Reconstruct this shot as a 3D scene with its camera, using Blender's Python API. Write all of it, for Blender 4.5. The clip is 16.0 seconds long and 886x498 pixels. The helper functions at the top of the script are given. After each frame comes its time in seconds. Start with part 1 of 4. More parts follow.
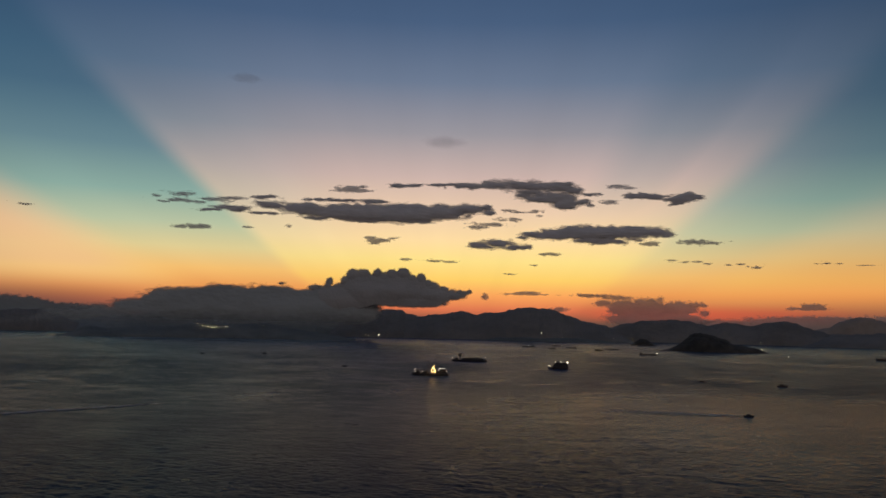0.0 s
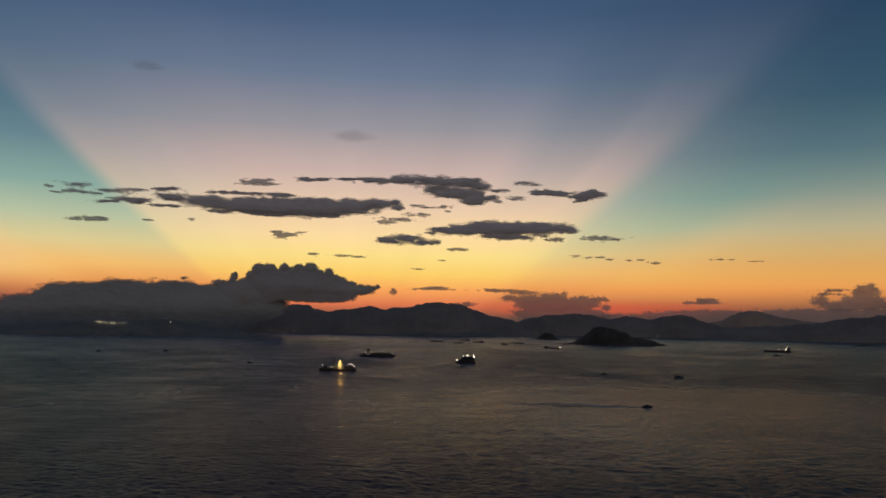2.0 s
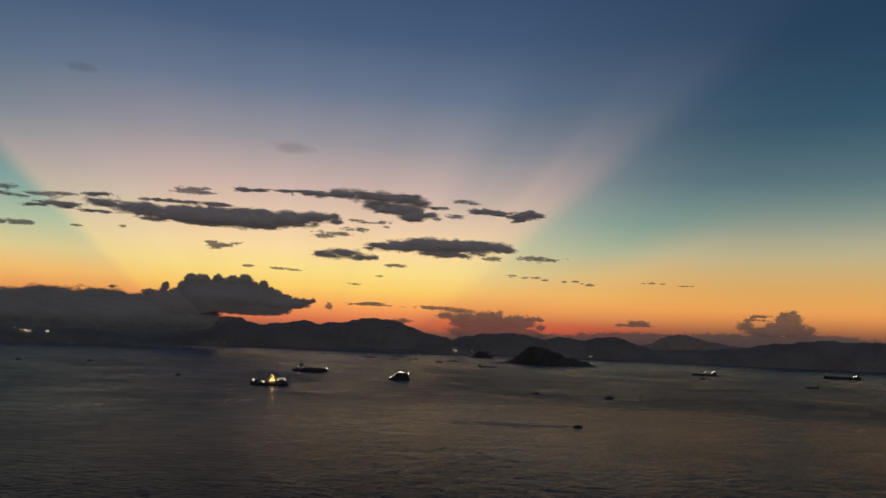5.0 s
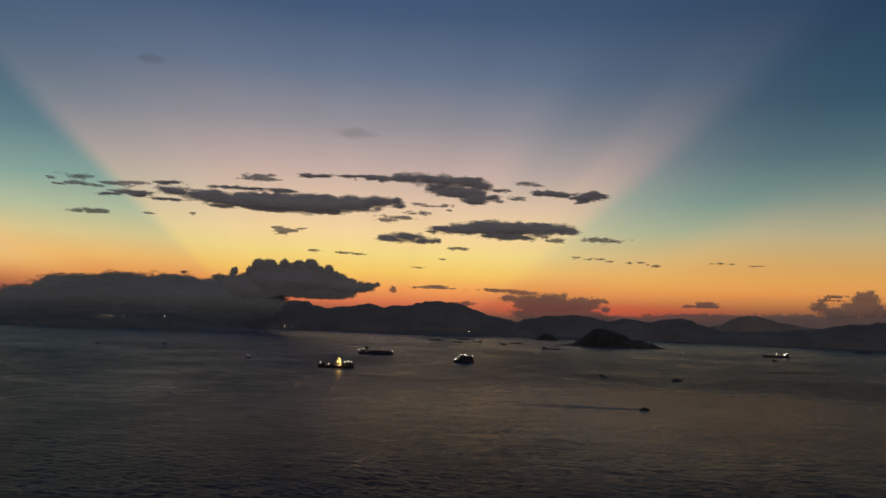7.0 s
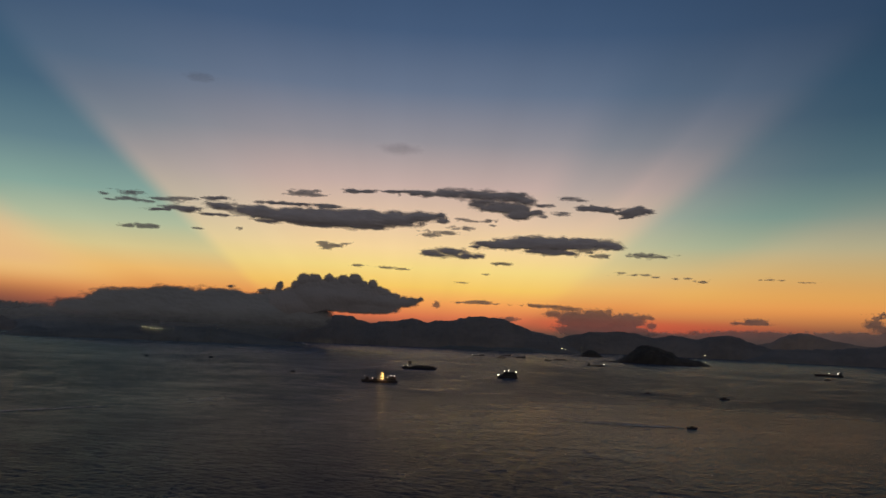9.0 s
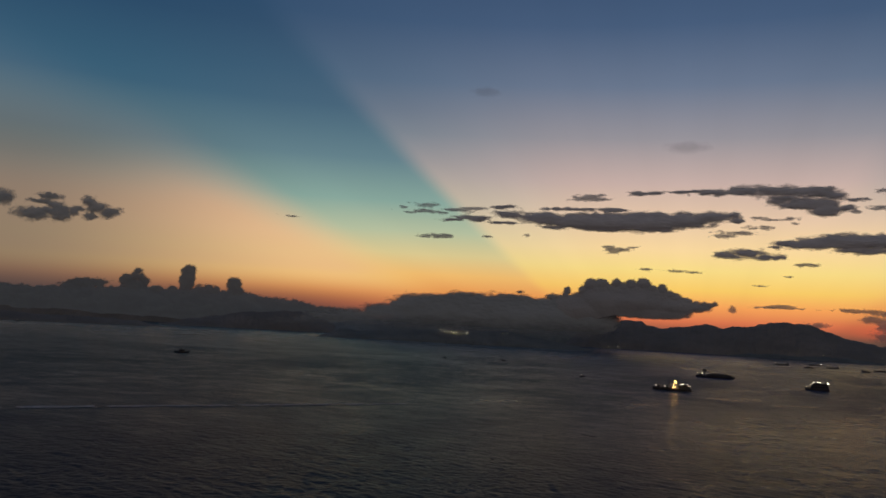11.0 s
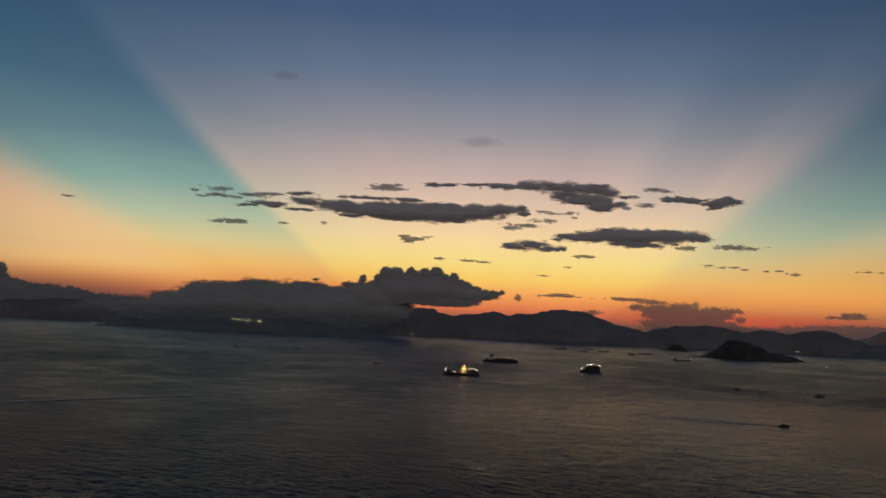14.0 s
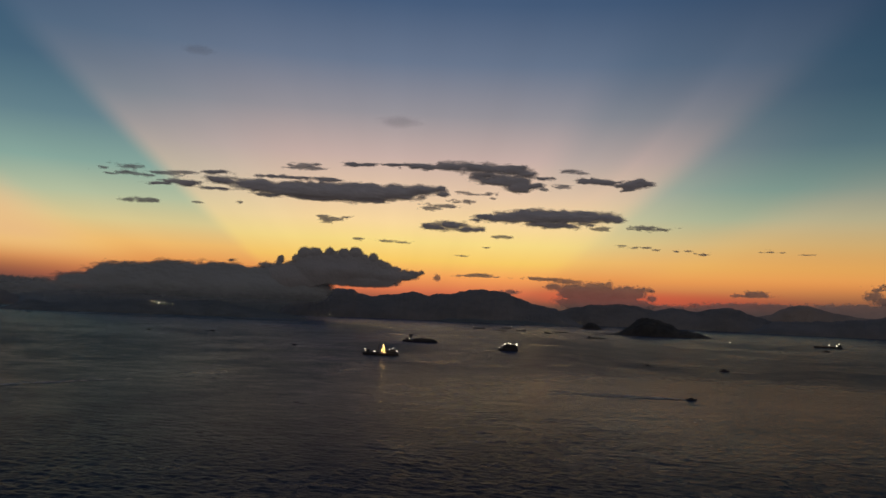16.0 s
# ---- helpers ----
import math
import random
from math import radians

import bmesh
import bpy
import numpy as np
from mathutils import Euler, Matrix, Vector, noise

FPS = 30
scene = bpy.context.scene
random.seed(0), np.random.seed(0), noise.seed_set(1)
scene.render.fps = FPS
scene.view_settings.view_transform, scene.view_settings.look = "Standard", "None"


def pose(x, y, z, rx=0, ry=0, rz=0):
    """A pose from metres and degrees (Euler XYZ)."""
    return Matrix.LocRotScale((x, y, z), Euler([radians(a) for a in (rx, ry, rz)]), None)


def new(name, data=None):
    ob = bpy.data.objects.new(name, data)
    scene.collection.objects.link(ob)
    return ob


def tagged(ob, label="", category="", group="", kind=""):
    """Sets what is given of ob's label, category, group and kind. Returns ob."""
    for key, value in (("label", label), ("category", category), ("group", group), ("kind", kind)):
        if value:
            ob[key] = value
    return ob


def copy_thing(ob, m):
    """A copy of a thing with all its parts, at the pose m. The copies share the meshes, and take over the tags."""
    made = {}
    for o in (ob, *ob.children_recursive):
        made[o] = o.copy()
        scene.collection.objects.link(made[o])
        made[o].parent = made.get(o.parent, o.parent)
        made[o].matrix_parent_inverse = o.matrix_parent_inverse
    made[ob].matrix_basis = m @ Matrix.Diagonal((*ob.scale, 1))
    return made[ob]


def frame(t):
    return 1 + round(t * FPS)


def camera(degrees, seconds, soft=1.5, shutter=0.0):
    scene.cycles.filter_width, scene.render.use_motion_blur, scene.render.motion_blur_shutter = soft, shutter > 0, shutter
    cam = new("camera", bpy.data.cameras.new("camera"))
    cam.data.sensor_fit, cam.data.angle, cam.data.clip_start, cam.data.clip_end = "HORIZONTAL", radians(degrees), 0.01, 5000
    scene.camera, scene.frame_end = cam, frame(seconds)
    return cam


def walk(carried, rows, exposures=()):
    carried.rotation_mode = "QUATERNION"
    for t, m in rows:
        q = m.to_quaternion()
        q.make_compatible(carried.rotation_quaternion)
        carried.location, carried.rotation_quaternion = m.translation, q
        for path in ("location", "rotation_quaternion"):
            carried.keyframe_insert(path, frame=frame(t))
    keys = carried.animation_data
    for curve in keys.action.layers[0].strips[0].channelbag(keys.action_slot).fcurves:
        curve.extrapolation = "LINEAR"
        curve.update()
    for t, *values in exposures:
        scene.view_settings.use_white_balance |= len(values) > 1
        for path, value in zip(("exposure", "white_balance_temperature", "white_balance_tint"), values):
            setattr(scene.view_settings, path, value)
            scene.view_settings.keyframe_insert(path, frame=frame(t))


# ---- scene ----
EYE = 58.0                      # metres above the sea
cam = camera(57.29, 16.0, soft=1.6, shutter=0.25)
PATH = [
    (0.00, pose(0, 0, EYE, 95.420, -1.250, 0.000)),
    (0.50, pose(0, 0, EYE, 95.756, -0.884, -0.513)),
    (1.00, pose(0, 0, EYE, 95.668, -0.940, -1.721)),
    (1.50, pose(0, 0, EYE, 95.411, -1.107, -3.885)),
    (2.00, pose(0, 0, EYE, 95.184, -0.938, -6.458)),
    (2.50, pose(0, 0, EYE, 95.183, -1.233, -8.586)),
    (3.00, pose(0, 0, EYE, 95.780, -1.662, -9.696)),
    (3.20, pose(0, 0, EYE, 95.936, -1.715, -10.079)),
    (3.90, pose(0, 0, EYE, 96.216, -1.918, -11.220)),
    (4.60, pose(0, 0, EYE, 96.462, -2.225, -11.494)),
    (5.30, pose(0, 0, EYE, 96.438, -2.400, -10.213)),
    (5.50, pose(0, 0, EYE, 96.269, -2.421, -9.558)),
    (6.00, pose(0, 0, EYE, 95.756, -2.442, -8.094)),
    (6.50, pose(0, 0, EYE, 95.447, -2.276, -7.150)),
    (7.00, pose(0, 0, EYE, 95.107, -2.049, -6.521)),
    (7.50, pose(0, 0, EYE, 94.836, -1.891, -6.429)),
    (8.00, pose(0, 0, EYE, 94.789, -1.815, -6.209)),
    (8.50, pose(0, 0, EYE, 95.233, -2.147, -5.038)),
    (9.00, pose(0, 0, EYE, 96.061, -2.466, -3.479)),
    (9.50, pose(0, 0, EYE, 96.143, -2.715, -0.634)),
    (10.00, pose(0, 0, EYE, 95.599, -2.612, 5.491)),
    (10.20, pose(0, 0, EYE, 95.478, -2.536, 8.060)),
    (10.72, pose(0, 0, EYE, 95.436, -2.772, 14.179)),
    (11.25, pose(0, 0, EYE, 95.515, -3.387, 18.362)),
    (11.78, pose(0, 0, EYE, 95.641, -4.005, 19.586)),
    (12.30, pose(0, 0, EYE, 95.738, -4.249, 16.827)),
    (12.50, pose(0, 0, EYE, 95.793, -4.184, 14.888)),
    (13.00, pose(0, 0, EYE, 95.643, -3.489, 9.744)),
    (13.50, pose(0, 0, EYE, 95.585, -3.195, 5.190)),
    (14.00, pose(0, 0, EYE, 95.312, -2.743, 2.250)),
    (14.50, pose(0, 0, EYE, 94.618, -2.269, -0.286)),
    (15.00, pose(0, 0, EYE, 94.245, -2.134, -2.177)),
    (15.50, pose(0, 0, EYE, 93.960, -2.179, -3.319)),
    (16.00, pose(0, 0, EYE, 94.171, -2.316, -3.426)),
]
walk(cam, PATH, [(0.0, 0.0), (3.0, -0.05), (5.5, -0.06), (7.0, -0.14), (8.0, -0.12), (10.0, -0.15), (12.5, 0.02), (14.0, -0.10), (16.0, -0.10)])

# ---- sky: dusk, the sun about six degrees under the sea horizon ----
SUN_AZ, SUN_EL = -0.6, -6.4


def lin(r, g, b):
    return tuple((c / 255 / 12.92 if c < 11 else ((c / 255 + 0.055) / 1.055) ** 2.4) for c in (r, g, b))


class Nodes:
    """Short hand for building a node tree."""

    def __init__(self, tree):
        self.tree, self.links = tree, tree.links
        tree.nodes.clear()

    def add(self, kind, **values):
        node = self.tree.nodes.new(kind)
        for key, value in values.items():
            setattr(node, key, value)
        return node

    def put(self, node, slot, value):
        socket = node.inputs[slot]
        if isinstance(value, bpy.types.NodeSocket):
            self.links.new(value, socket)
        else:
            socket.default_value = value

    def math(self, op, a, b=0.0, c=0.0, clamp=False):
        node = self.add("ShaderNodeMath", operation=op, use_clamp=clamp)
        for i, value in enumerate((a, b, c)):
            self.put(node, i, value)
        return node.outputs[0]

    def span(self, value, a, b, c=0.0, d=1.0, smooth=True):
        node = self.add("ShaderNodeMapRange", interpolation_type="SMOOTHSTEP" if smooth else "LINEAR")
        for i, v in enumerate((value, a, b, c, d)):
            self.put(node, i, v)
        return node.outputs[0]

    def ramp(self, value, stops):
        node = self.add("ShaderNodeValToRGB")
        r = node.color_ramp
        while len(r.elements) < len(stops):
            r.elements.new(0.5)
        for e, (p, c) in zip(r.elements, stops):
            e.position, e.color = p, (*c, 1)
        self.put(node, 0, value)
        return node.outputs[0]

    def mix(self, f, a, b, blend="MIX"):
        node = self.add("ShaderNodeMix", data_type="RGBA", blend_type=blend)
        self.put(node, 0, f)
        self.put(node, 6, a)
        self.put(node, 7, b)
        return node.outputs[2]

    def noise(self, vector, scale, detail=4.0, rough=0.55, distortion=0.0):
        node = self.add("ShaderNodeTexNoise")
        self.put(node, "Vector", vector)
        self.put(node, "Scale", scale)
        self.put(node, "Detail", detail)
        self.put(node, "Roughness", rough)
        self.put(node, "Distortion", distortion)
        return node.outputs[0]

    def scaled(self, vector, x, y, z):
        node = self.add("ShaderNodeMapping")
        self.put(node, 0, vector)
        node.inputs[3].default_value = (x, y, z)
        return node.outputs[0]


def make_sky():
    world = bpy.data.worlds.new("dusk_sky")
    scene.world = world
    world.use_nodes = True
    n = Nodes(world.node_tree)
    way = n.add("ShaderNodeTexCoord").outputs["Generated"]
    xyz = n.add("ShaderNodeSeparateXYZ")
    n.put(xyz, 0, way)
    x, y, z = xyz.outputs
    deg = 180 / math.pi
    az = n.math("MULTIPLY", n.math("ARCTAN2", n.math("MULTIPLY", x, -1.0), y), deg)
    el = n.math("MULTIPLY", n.math("ARCSINE", z), deg)
    # the angle round the hidden sun, in which the shadow rays of the far clouds lie
    right = n.math("SUBTRACT", SUN_AZ, az)
    over = n.math("SUBTRACT", el, SUN_EL)
    phi = n.math("MULTIPLY", n.math("ARCTAN2", over, right), deg)
    pos = n.math("DIVIDE", n.math("ADD", el, 2.0), 40.0)

    def stops(rows):
        return [((e + 2) / 40, lin(*c)) for e, c in rows]

    glow = n.ramp(pos, stops([(-2, (48, 40, 38)), (-0.4, (66, 50, 46)), (0.4, (128, 80, 66)), (1.2, (224, 120, 80)),
                              (2.2, (252, 166, 92)), (3.3, (255, 208, 106)), (4.6, (255, 225, 138)), (6, (255, 221, 162)),
                              (8, (236, 204, 173)), (10.5, (204, 179, 171)), (13.5, (154, 150, 157)), (17, (108, 122, 145)),
                              (21, (73, 95, 126)), (26, (52, 76, 109)), (36, (36, 55, 86))]))
    shade = n.ramp(pos, stops([(-2, (46, 40, 40)), (-0.4, (62, 54, 50)), (0.4, (104, 78, 66)), (1.3, (190, 112, 76)),
                               (2.4, (238, 156, 86)), (3.6, (244, 190, 112)), (5, (222, 205, 148)), (6.6, (182, 195, 163)),
                               (8.6, (134, 170, 160)), (11.5, (92, 130, 142)), (15, (58, 98, 122)), (20, (44, 77, 106)),
                               (26, (38, 66, 98)), (36, (30, 50, 84))]))
    warm = n.math("MULTIPLY", n.span(az, 12.0, 25.0), n.math("MULTIPLY", n.span(el, 13.0, 7.0), n.span(el, 1.5, 4.0)))
    glow = n.mix(n.math("MULTIPLY", warm, 0.7), glow, (*lin(234, 184, 142), 1))
    beam = n.math("MULTIPLY", n.math("MULTIPLY", n.math("ADD", n.math("MULTIPLY", n.span(phi, 136.4, 139.8), n.span(el, 20.0, 7.0, 0.30, 0.62)), n.math("MULTIPLY", n.span(phi, 112.0, 142.0), n.span(el, 20.0, 7.0, 0.66, 0.38))), n.span(el, 30.0, 8.0, 0.7, 0.96)), n.span(phi, 158.0, 151.5))
    flank = n.math("MULTIPLY", n.math("ADD", n.math("MULTIPLY", n.span(phi, 43.0, 38.5), 0.4), n.math("MULTIPLY", n.span(phi, 52.0, 30.0), 0.52)), n.math("SUBTRACT", 1.0, n.math("MULTIPLY", n.math("MULTIPLY", n.span(phi, 31.0, 25.0), n.span(el, 11.0, 6.0)), 0.38)))
    # a fainter shadow ray inside the glow
    dusky = n.math("MULTIPLY", n.math("MULTIPLY", n.span(phi, 62.0, 54.0), n.span(phi, 44.0, 50.0)), n.math("MULTIPLY", n.math("MULTIPLY", n.span(el, 6.5, 11.0), n.span(el, 24.0, 15.0)), 0.22))
    flank = n.math("MAXIMUM", flank, dusky)
    mask = n.math("MAXIMUM", beam, flank)
    colour = n.mix(mask, glow, shade)
    # faint rays
    fan = n.add("ShaderNodeCombineXYZ")
    n.put(fan, 0, n.math("MULTIPLY", phi, 0.09))
    n.put(fan, 1, n.math("MULTIPLY", over, 0.012))
    ray = n.span(n.noise(fan.outputs[0], 1.0, 2.0, 0.5), 0.3, 0.7, 0.975, 1.02, False)
    grey = n.add("ShaderNodeCombineColor")
    for i in range(3):
        n.put(grey, i, ray)
    colour = n.mix(1.0, colour, grey.outputs[0], "MULTIPLY")
    # the glow weakens away from the sun, and haze lies deeper to both sides
    high = n.math("MULTIPLY", n.span(az, 24.0, 42.0), n.span(el, 6.5, 11.5))
    colour = n.mix(n.math("MULTIPLY", high, 0.85), colour, shade)
    colour = n.mix(n.math("MULTIPLY", n.math("MULTIPLY", n.span(az, 24.0, 46.0), n.span(el, 16.0, 9.5)), 0.74), colour, (*lin(90, 90, 90), 1), "MIX")
    east_high = n.math("MULTIPLY", n.span(az, -3.0, -20.0), n.span(el, 9.0, 18.0))
    colour = n.mix(n.math("MULTIPLY", east_high, 0.22), colour, shade)
    amber = n.math("MULTIPLY", n.span(az, -12.0, -28.0), n.math("MULTIPLY", n.span(el, 7.0, 3.8), n.span(el, 0.6, 1.8)))
    colour = n.mix(n.math("MULTIPLY", amber, 0.45), colour, (*lin(246, 158, 84), 1))
    red = n.math("MULTIPLY", n.span(az, -7.0, -14.0), n.math("MULTIPLY", n.span(az, -30.0, -22.0), n.math("MULTIPLY", n.span(el, 0.3, 1.0), n.span(el, 2.0, 1.1))))
    colour = n.mix(n.math("MULTIPLY", red, 0.65), colour, (*lin(236, 92, 62), 1))
    low = n.math("MULTIPLY", n.span(az, 9.0, 30.0), n.span(el, 3.4, 0.6))
    colour = n.mix(n.math("MULTIPLY", low, 0.85), colour, (*lin(62, 62, 61), 1))
    low = n.math("MULTIPLY", n.span(az, -9.0, -34.0), n.span(el, 2.9, 0.6))
    colour = n.mix(n.math("MULTIPLY", low, 0.85), colour, (*lin(88, 70, 62), 1))
    dim = n.math("SUBTRACT", 1.0, n.math("MULTIPLY", n.math("MULTIPLY", n.span(az, -10.0, -34.0), n.span(el, 0.5, 6.0)), 0.27))
    grey = n.add("ShaderNodeCombineColor")
    for i in range(3):
        n.put(grey, i, dim)
    colour = n.mix(1.0, colour, grey.outputs[0], "MULTIPLY")
    dusk = n.ramp(n.math("DIVIDE", el, 90.0), [(0.0, lin(108, 98, 98)), (0.08, lin(142, 126, 122)), (0.2, lin(132, 124, 126)), (0.42, lin(96, 100, 112)), (1.0, lin(54, 70, 98))])
    flat = n.math("DIVIDE", y, n.math("SQRT", n.math("ADD", n.math("MULTIPLY", x, x), n.math("ADD", n.math("MULTIPLY", y, y), 1e-6))))
    colour = n.mix(n.span(flat, 0.42, -0.45), colour, dusk)
    back = n.add("ShaderNodeBackground")
    n.put(back, 0, colour)
    n.put(back, 1, 1.0)
    n.links.new(back.outputs[0], n.add("ShaderNodeOutputWorld").inputs[0])


make_sky()

# ---- materials ----
def material(name):
    m = bpy.data.materials.new(name)
    m.use_nodes = True
    return m, Nodes(m.node_tree)


def finish(n, shader):
    n.links.new(shader, n.add("ShaderNodeOutputMaterial").inputs[0])


def surface(name, dark, light, scale, rough=0.7, metal=0.0, bump=0.0, stretch=(1, 1, 1)):
    """Paint, steel, rock or leaf: two scales of noise between two colours, with relief."""
    m, n = material(name)
    place = n.scaled(n.add("ShaderNodeTexCoord").outputs["Object"], *stretch)
    coarse = n.noise(place, scale * 0.18, 3.0)
    fine = n.noise(place, scale, 6.0, 0.65)
    f = n.span(n.math("ADD", n.math("MULTIPLY", coarse, 0.55), n.math("MULTIPLY", fine, 0.45)), 0.36, 0.64)
    p = n.add("ShaderNodeBsdfPrincipled")
    n.put(p, "Base Color", n.mix(f, (*dark, 1), (*light, 1)))
    n.put(p, "Roughness", n.span(fine, 0.3, 0.7, max(rough - 0.12, 0.02), min(rough + 0.12, 1.0)))
    n.put(p, "Metallic", metal)
    if bump:
        b = n.add("ShaderNodeBump")
        n.put(b, "Strength", bump)
        n.put(b, "Distance", 1.0 / scale)
        n.put(b, "Height", fine)
        n.put(p, "Normal", b.outputs[0])
    finish(n, p.outputs[0])
    return m


def lamp_material(name, colour, strength):
    m, n = material(name)
    e = n.add("ShaderNodeEmission")
    n.put(e, 0, (*colour, 1))
    n.put(e, 1, strength)
    finish(n, e.outputs[0])
    return m


def cloud_material(name, colour, through_share, scale, most=1.0, churn=1.1):
    """Vapour: scatters light on both sides; its density, which thins out to the rim, is broken up by fine drifting noise."""
    m, n = material(name)
    coords = n.add("ShaderNodeTexCoord").outputs["Object"]
    place = n.scaled(coords, 0.55, 0.8, 1.3)
    soft = n.noise(place, scale, 5.0, 0.6, 0.6)
    tint = n.mix(n.span(soft, 0.3, 0.7), (*(c * 0.86 for c in colour), 1), (*colour, 1))
    near = n.add("ShaderNodeBsdfDiffuse")
    n.put(near, 0, tint)
    far = n.add("ShaderNodeBsdfTranslucent")
    n.put(far, 0, tint)
    both = n.add("ShaderNodeMixShader")
    n.put(both, 0, through_share)
    n.links.new(near.outputs[0], both.inputs[1])
    n.links.new(far.outputs[0], both.inputs[2])
    layer = n.add("ShaderNodeAttribute", attribute_name="vapour").outputs["Fac"]
    shreds = n.noise(n.scaled(coords, 0.3, 0.7, 1.2), 0.06, 5.0, 0.66, 0.8)
    dense = n.math("ADD", layer, n.math("MULTIPLY", n.math("SUBTRACT", shreds, 0.5), churn))
    dense = n.math("MULTIPLY", n.span(dense, 0.12, 1.05), most)
    clear = n.add("ShaderNodeBsdfTransparent")
    out = n.add("ShaderNodeMixShader")
    n.put(out, 0, dense)
    n.links.new(clear.outputs[0], out.inputs[1])
    n.links.new(both.outputs[0], out.inputs[2])
    finish(n, out.outputs[0])
    return m


def sea_material():
    m, n = material("sea_water")
    place = n.add("ShaderNodeTexCoord").outputs["Object"]
    p = n.add("ShaderNodeBsdfPrincipled")
    # slicks and gusts: wide patches that are calmer or rougher
    gust = n.noise(place, 0.0048, 4.0, 0.6, 1.2)
    drift = n.noise(n.scaled(place, 0.7, 1.0, 1.0), 0.017, 5.0, 0.68, 2.2)
    patch = n.noise(n.scaled(place, 0.8, 1.0, 1.0), 0.07, 4.0, 0.6, 0.8)
    mixed = n.math("ADD", n.math("MULTIPLY", gust, 0.36), n.math("ADD", n.math("MULTIPLY", drift, 0.40), n.math("MULTIPLY", patch, 0.24)))
    # a wide slick lies off the islet; sky sheen to either side is put in by zone
    axes = n.add("ShaderNodeSeparateXYZ")
    n.put(axes, 0, place)
    east, north = axes.outputs[0], axes.outputs[1]
    side = n.math("ADD", east, n.math("MULTIPLY", north, 0.15))
    west_sheen = n.span(n.math("ADD", side, n.math("MULTIPLY", n.math("SUBTRACT", gust, 0.5), 300.0)), 310.0, -70.0)
    east_sheen = n.span(n.math("ADD", east, n.math("MULTIPLY", n.math("SUBTRACT", gust, 0.5), 160.0)), 20.0, 330.0)
    off = n.math("POWER", n.math("DIVIDE", n.math("SUBTRACT", east, 250.0), 260.0), 2.0)
    off = n.math("ADD", off, n.math("POWER", n.math("DIVIDE", n.math("SUBTRACT", north, 520.0), 230.0), 2.0))
    slick = n.span(n.math("ADD", off, n.math("ADD", n.math("MULTIPLY", n.math("SUBTRACT", drift, 0.5), 7.0), n.math("MULTIPLY", n.math("SUBTRACT", gust, 0.5), 5.0))), 1.9, -0.7)
    mixed = n.math("ADD", mixed, n.math("SUBTRACT", n.math("MULTIPLY", slick, 0.14), n.math("MULTIPLY", west_sheen, 0.008)))
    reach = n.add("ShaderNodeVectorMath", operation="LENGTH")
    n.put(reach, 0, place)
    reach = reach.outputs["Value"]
    # close by, ripples break the slicks up
    clear = n.math("MAXIMUM", n.span(reach, 330.0, 800.0, 0.5, 1.0), slick)
    calm = n.math("ADD", 0.42, n.math("MULTIPLY", n.math("SUBTRACT", n.span(mixed, 0.40, 0.60), 0.42), clear))
    # sky sheen painted into the base colour: dark close by, brighter far off
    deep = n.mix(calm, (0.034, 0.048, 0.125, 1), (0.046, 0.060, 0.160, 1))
    deep = n.mix(n.math("MULTIPLY", east_sheen, 0.8), deep, (0.050, 0.082, 0.104, 1))
    deep = n.mix(west_sheen, deep, (0.070, 0.112, 0.128, 1))
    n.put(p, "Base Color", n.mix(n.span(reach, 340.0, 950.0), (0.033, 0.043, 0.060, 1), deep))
    n.put(p, "Roughness", n.math("MULTIPLY", n.math("ADD", n.span(calm, 0.0, 1.0, 0.46, 0.27, False), n.math("MULTIPLY", west_sheen, 0.05)), n.math("MULTIPLY", n.span(reach, 300.0, 1200.0, 0.72, 1.0, False), n.span(reach, 900.0, 3600.0, 1.0, 0.5, False))))
    # reflection strength is also set by zone and distance
    n.put(p, "Specular IOR Level", n.math("MULTIPLY", n.math("MULTIPLY", n.math("MULTIPLY", n.span(calm, 0.0, 1.0, 0.085, 0.18, False), n.span(slick, 0.0, 1.0, 0.85, 1.5)), n.math("ADD", n.span(reach, 320.0, 1000.0, 0.17, 0.62, False), n.span(reach, 1000.0, 2200.0, 0.0, 1.0, False))), n.math("MULTIPLY", n.span(east_sheen, 0.0, 1.0, 1.0, 0.40, False), n.span(west_sheen, 0.0, 1.0, 1.0, 1.4, False))))
    n.put(p, "IOR", 1.33)
    swell = n.noise(n.scaled(place, 0.6, 1.0, 1.0), 0.05, 3.0, 0.5, 0.3)
    chop = n.noise(n.scaled(place, 0.8, 1.0, 1.0), 0.30, 3.0, 0.6, 0.5)
    ripple = n.noise(n.scaled(place, 0.7, 1.0, 1.0), 0.42, 4.0, 0.66, 0.6)
    close = n.math("ADD", n.math("MULTIPLY", swell, 0.6), n.math("MULTIPLY", chop, n.span(calm, 0.0, 1.0, 1.9, 1.1, False)))
    open_sea = n.math("ADD", n.math("MULTIPLY", swell, 10.0), n.math("MULTIPLY", ripple, n.span(calm, 0.0, 1.0, 7.5, 4.0, False)))
    far = n.span(reach, 350.0, 1100.0)
    height = n.math("ADD", n.math("MULTIPLY", close, n.math("SUBTRACT", 1.0, far)), n.math("MULTIPLY", open_sea, far))
    b = n.add("ShaderNodeBump")
    n.put(b, "Strength", 1.0)
    n.put(b, "Distance", 1.0)
    n.put(b, "Height", height)
    n.put(p, "Normal", b.outputs[0])
    finish(n, p.outputs[0])
    return m


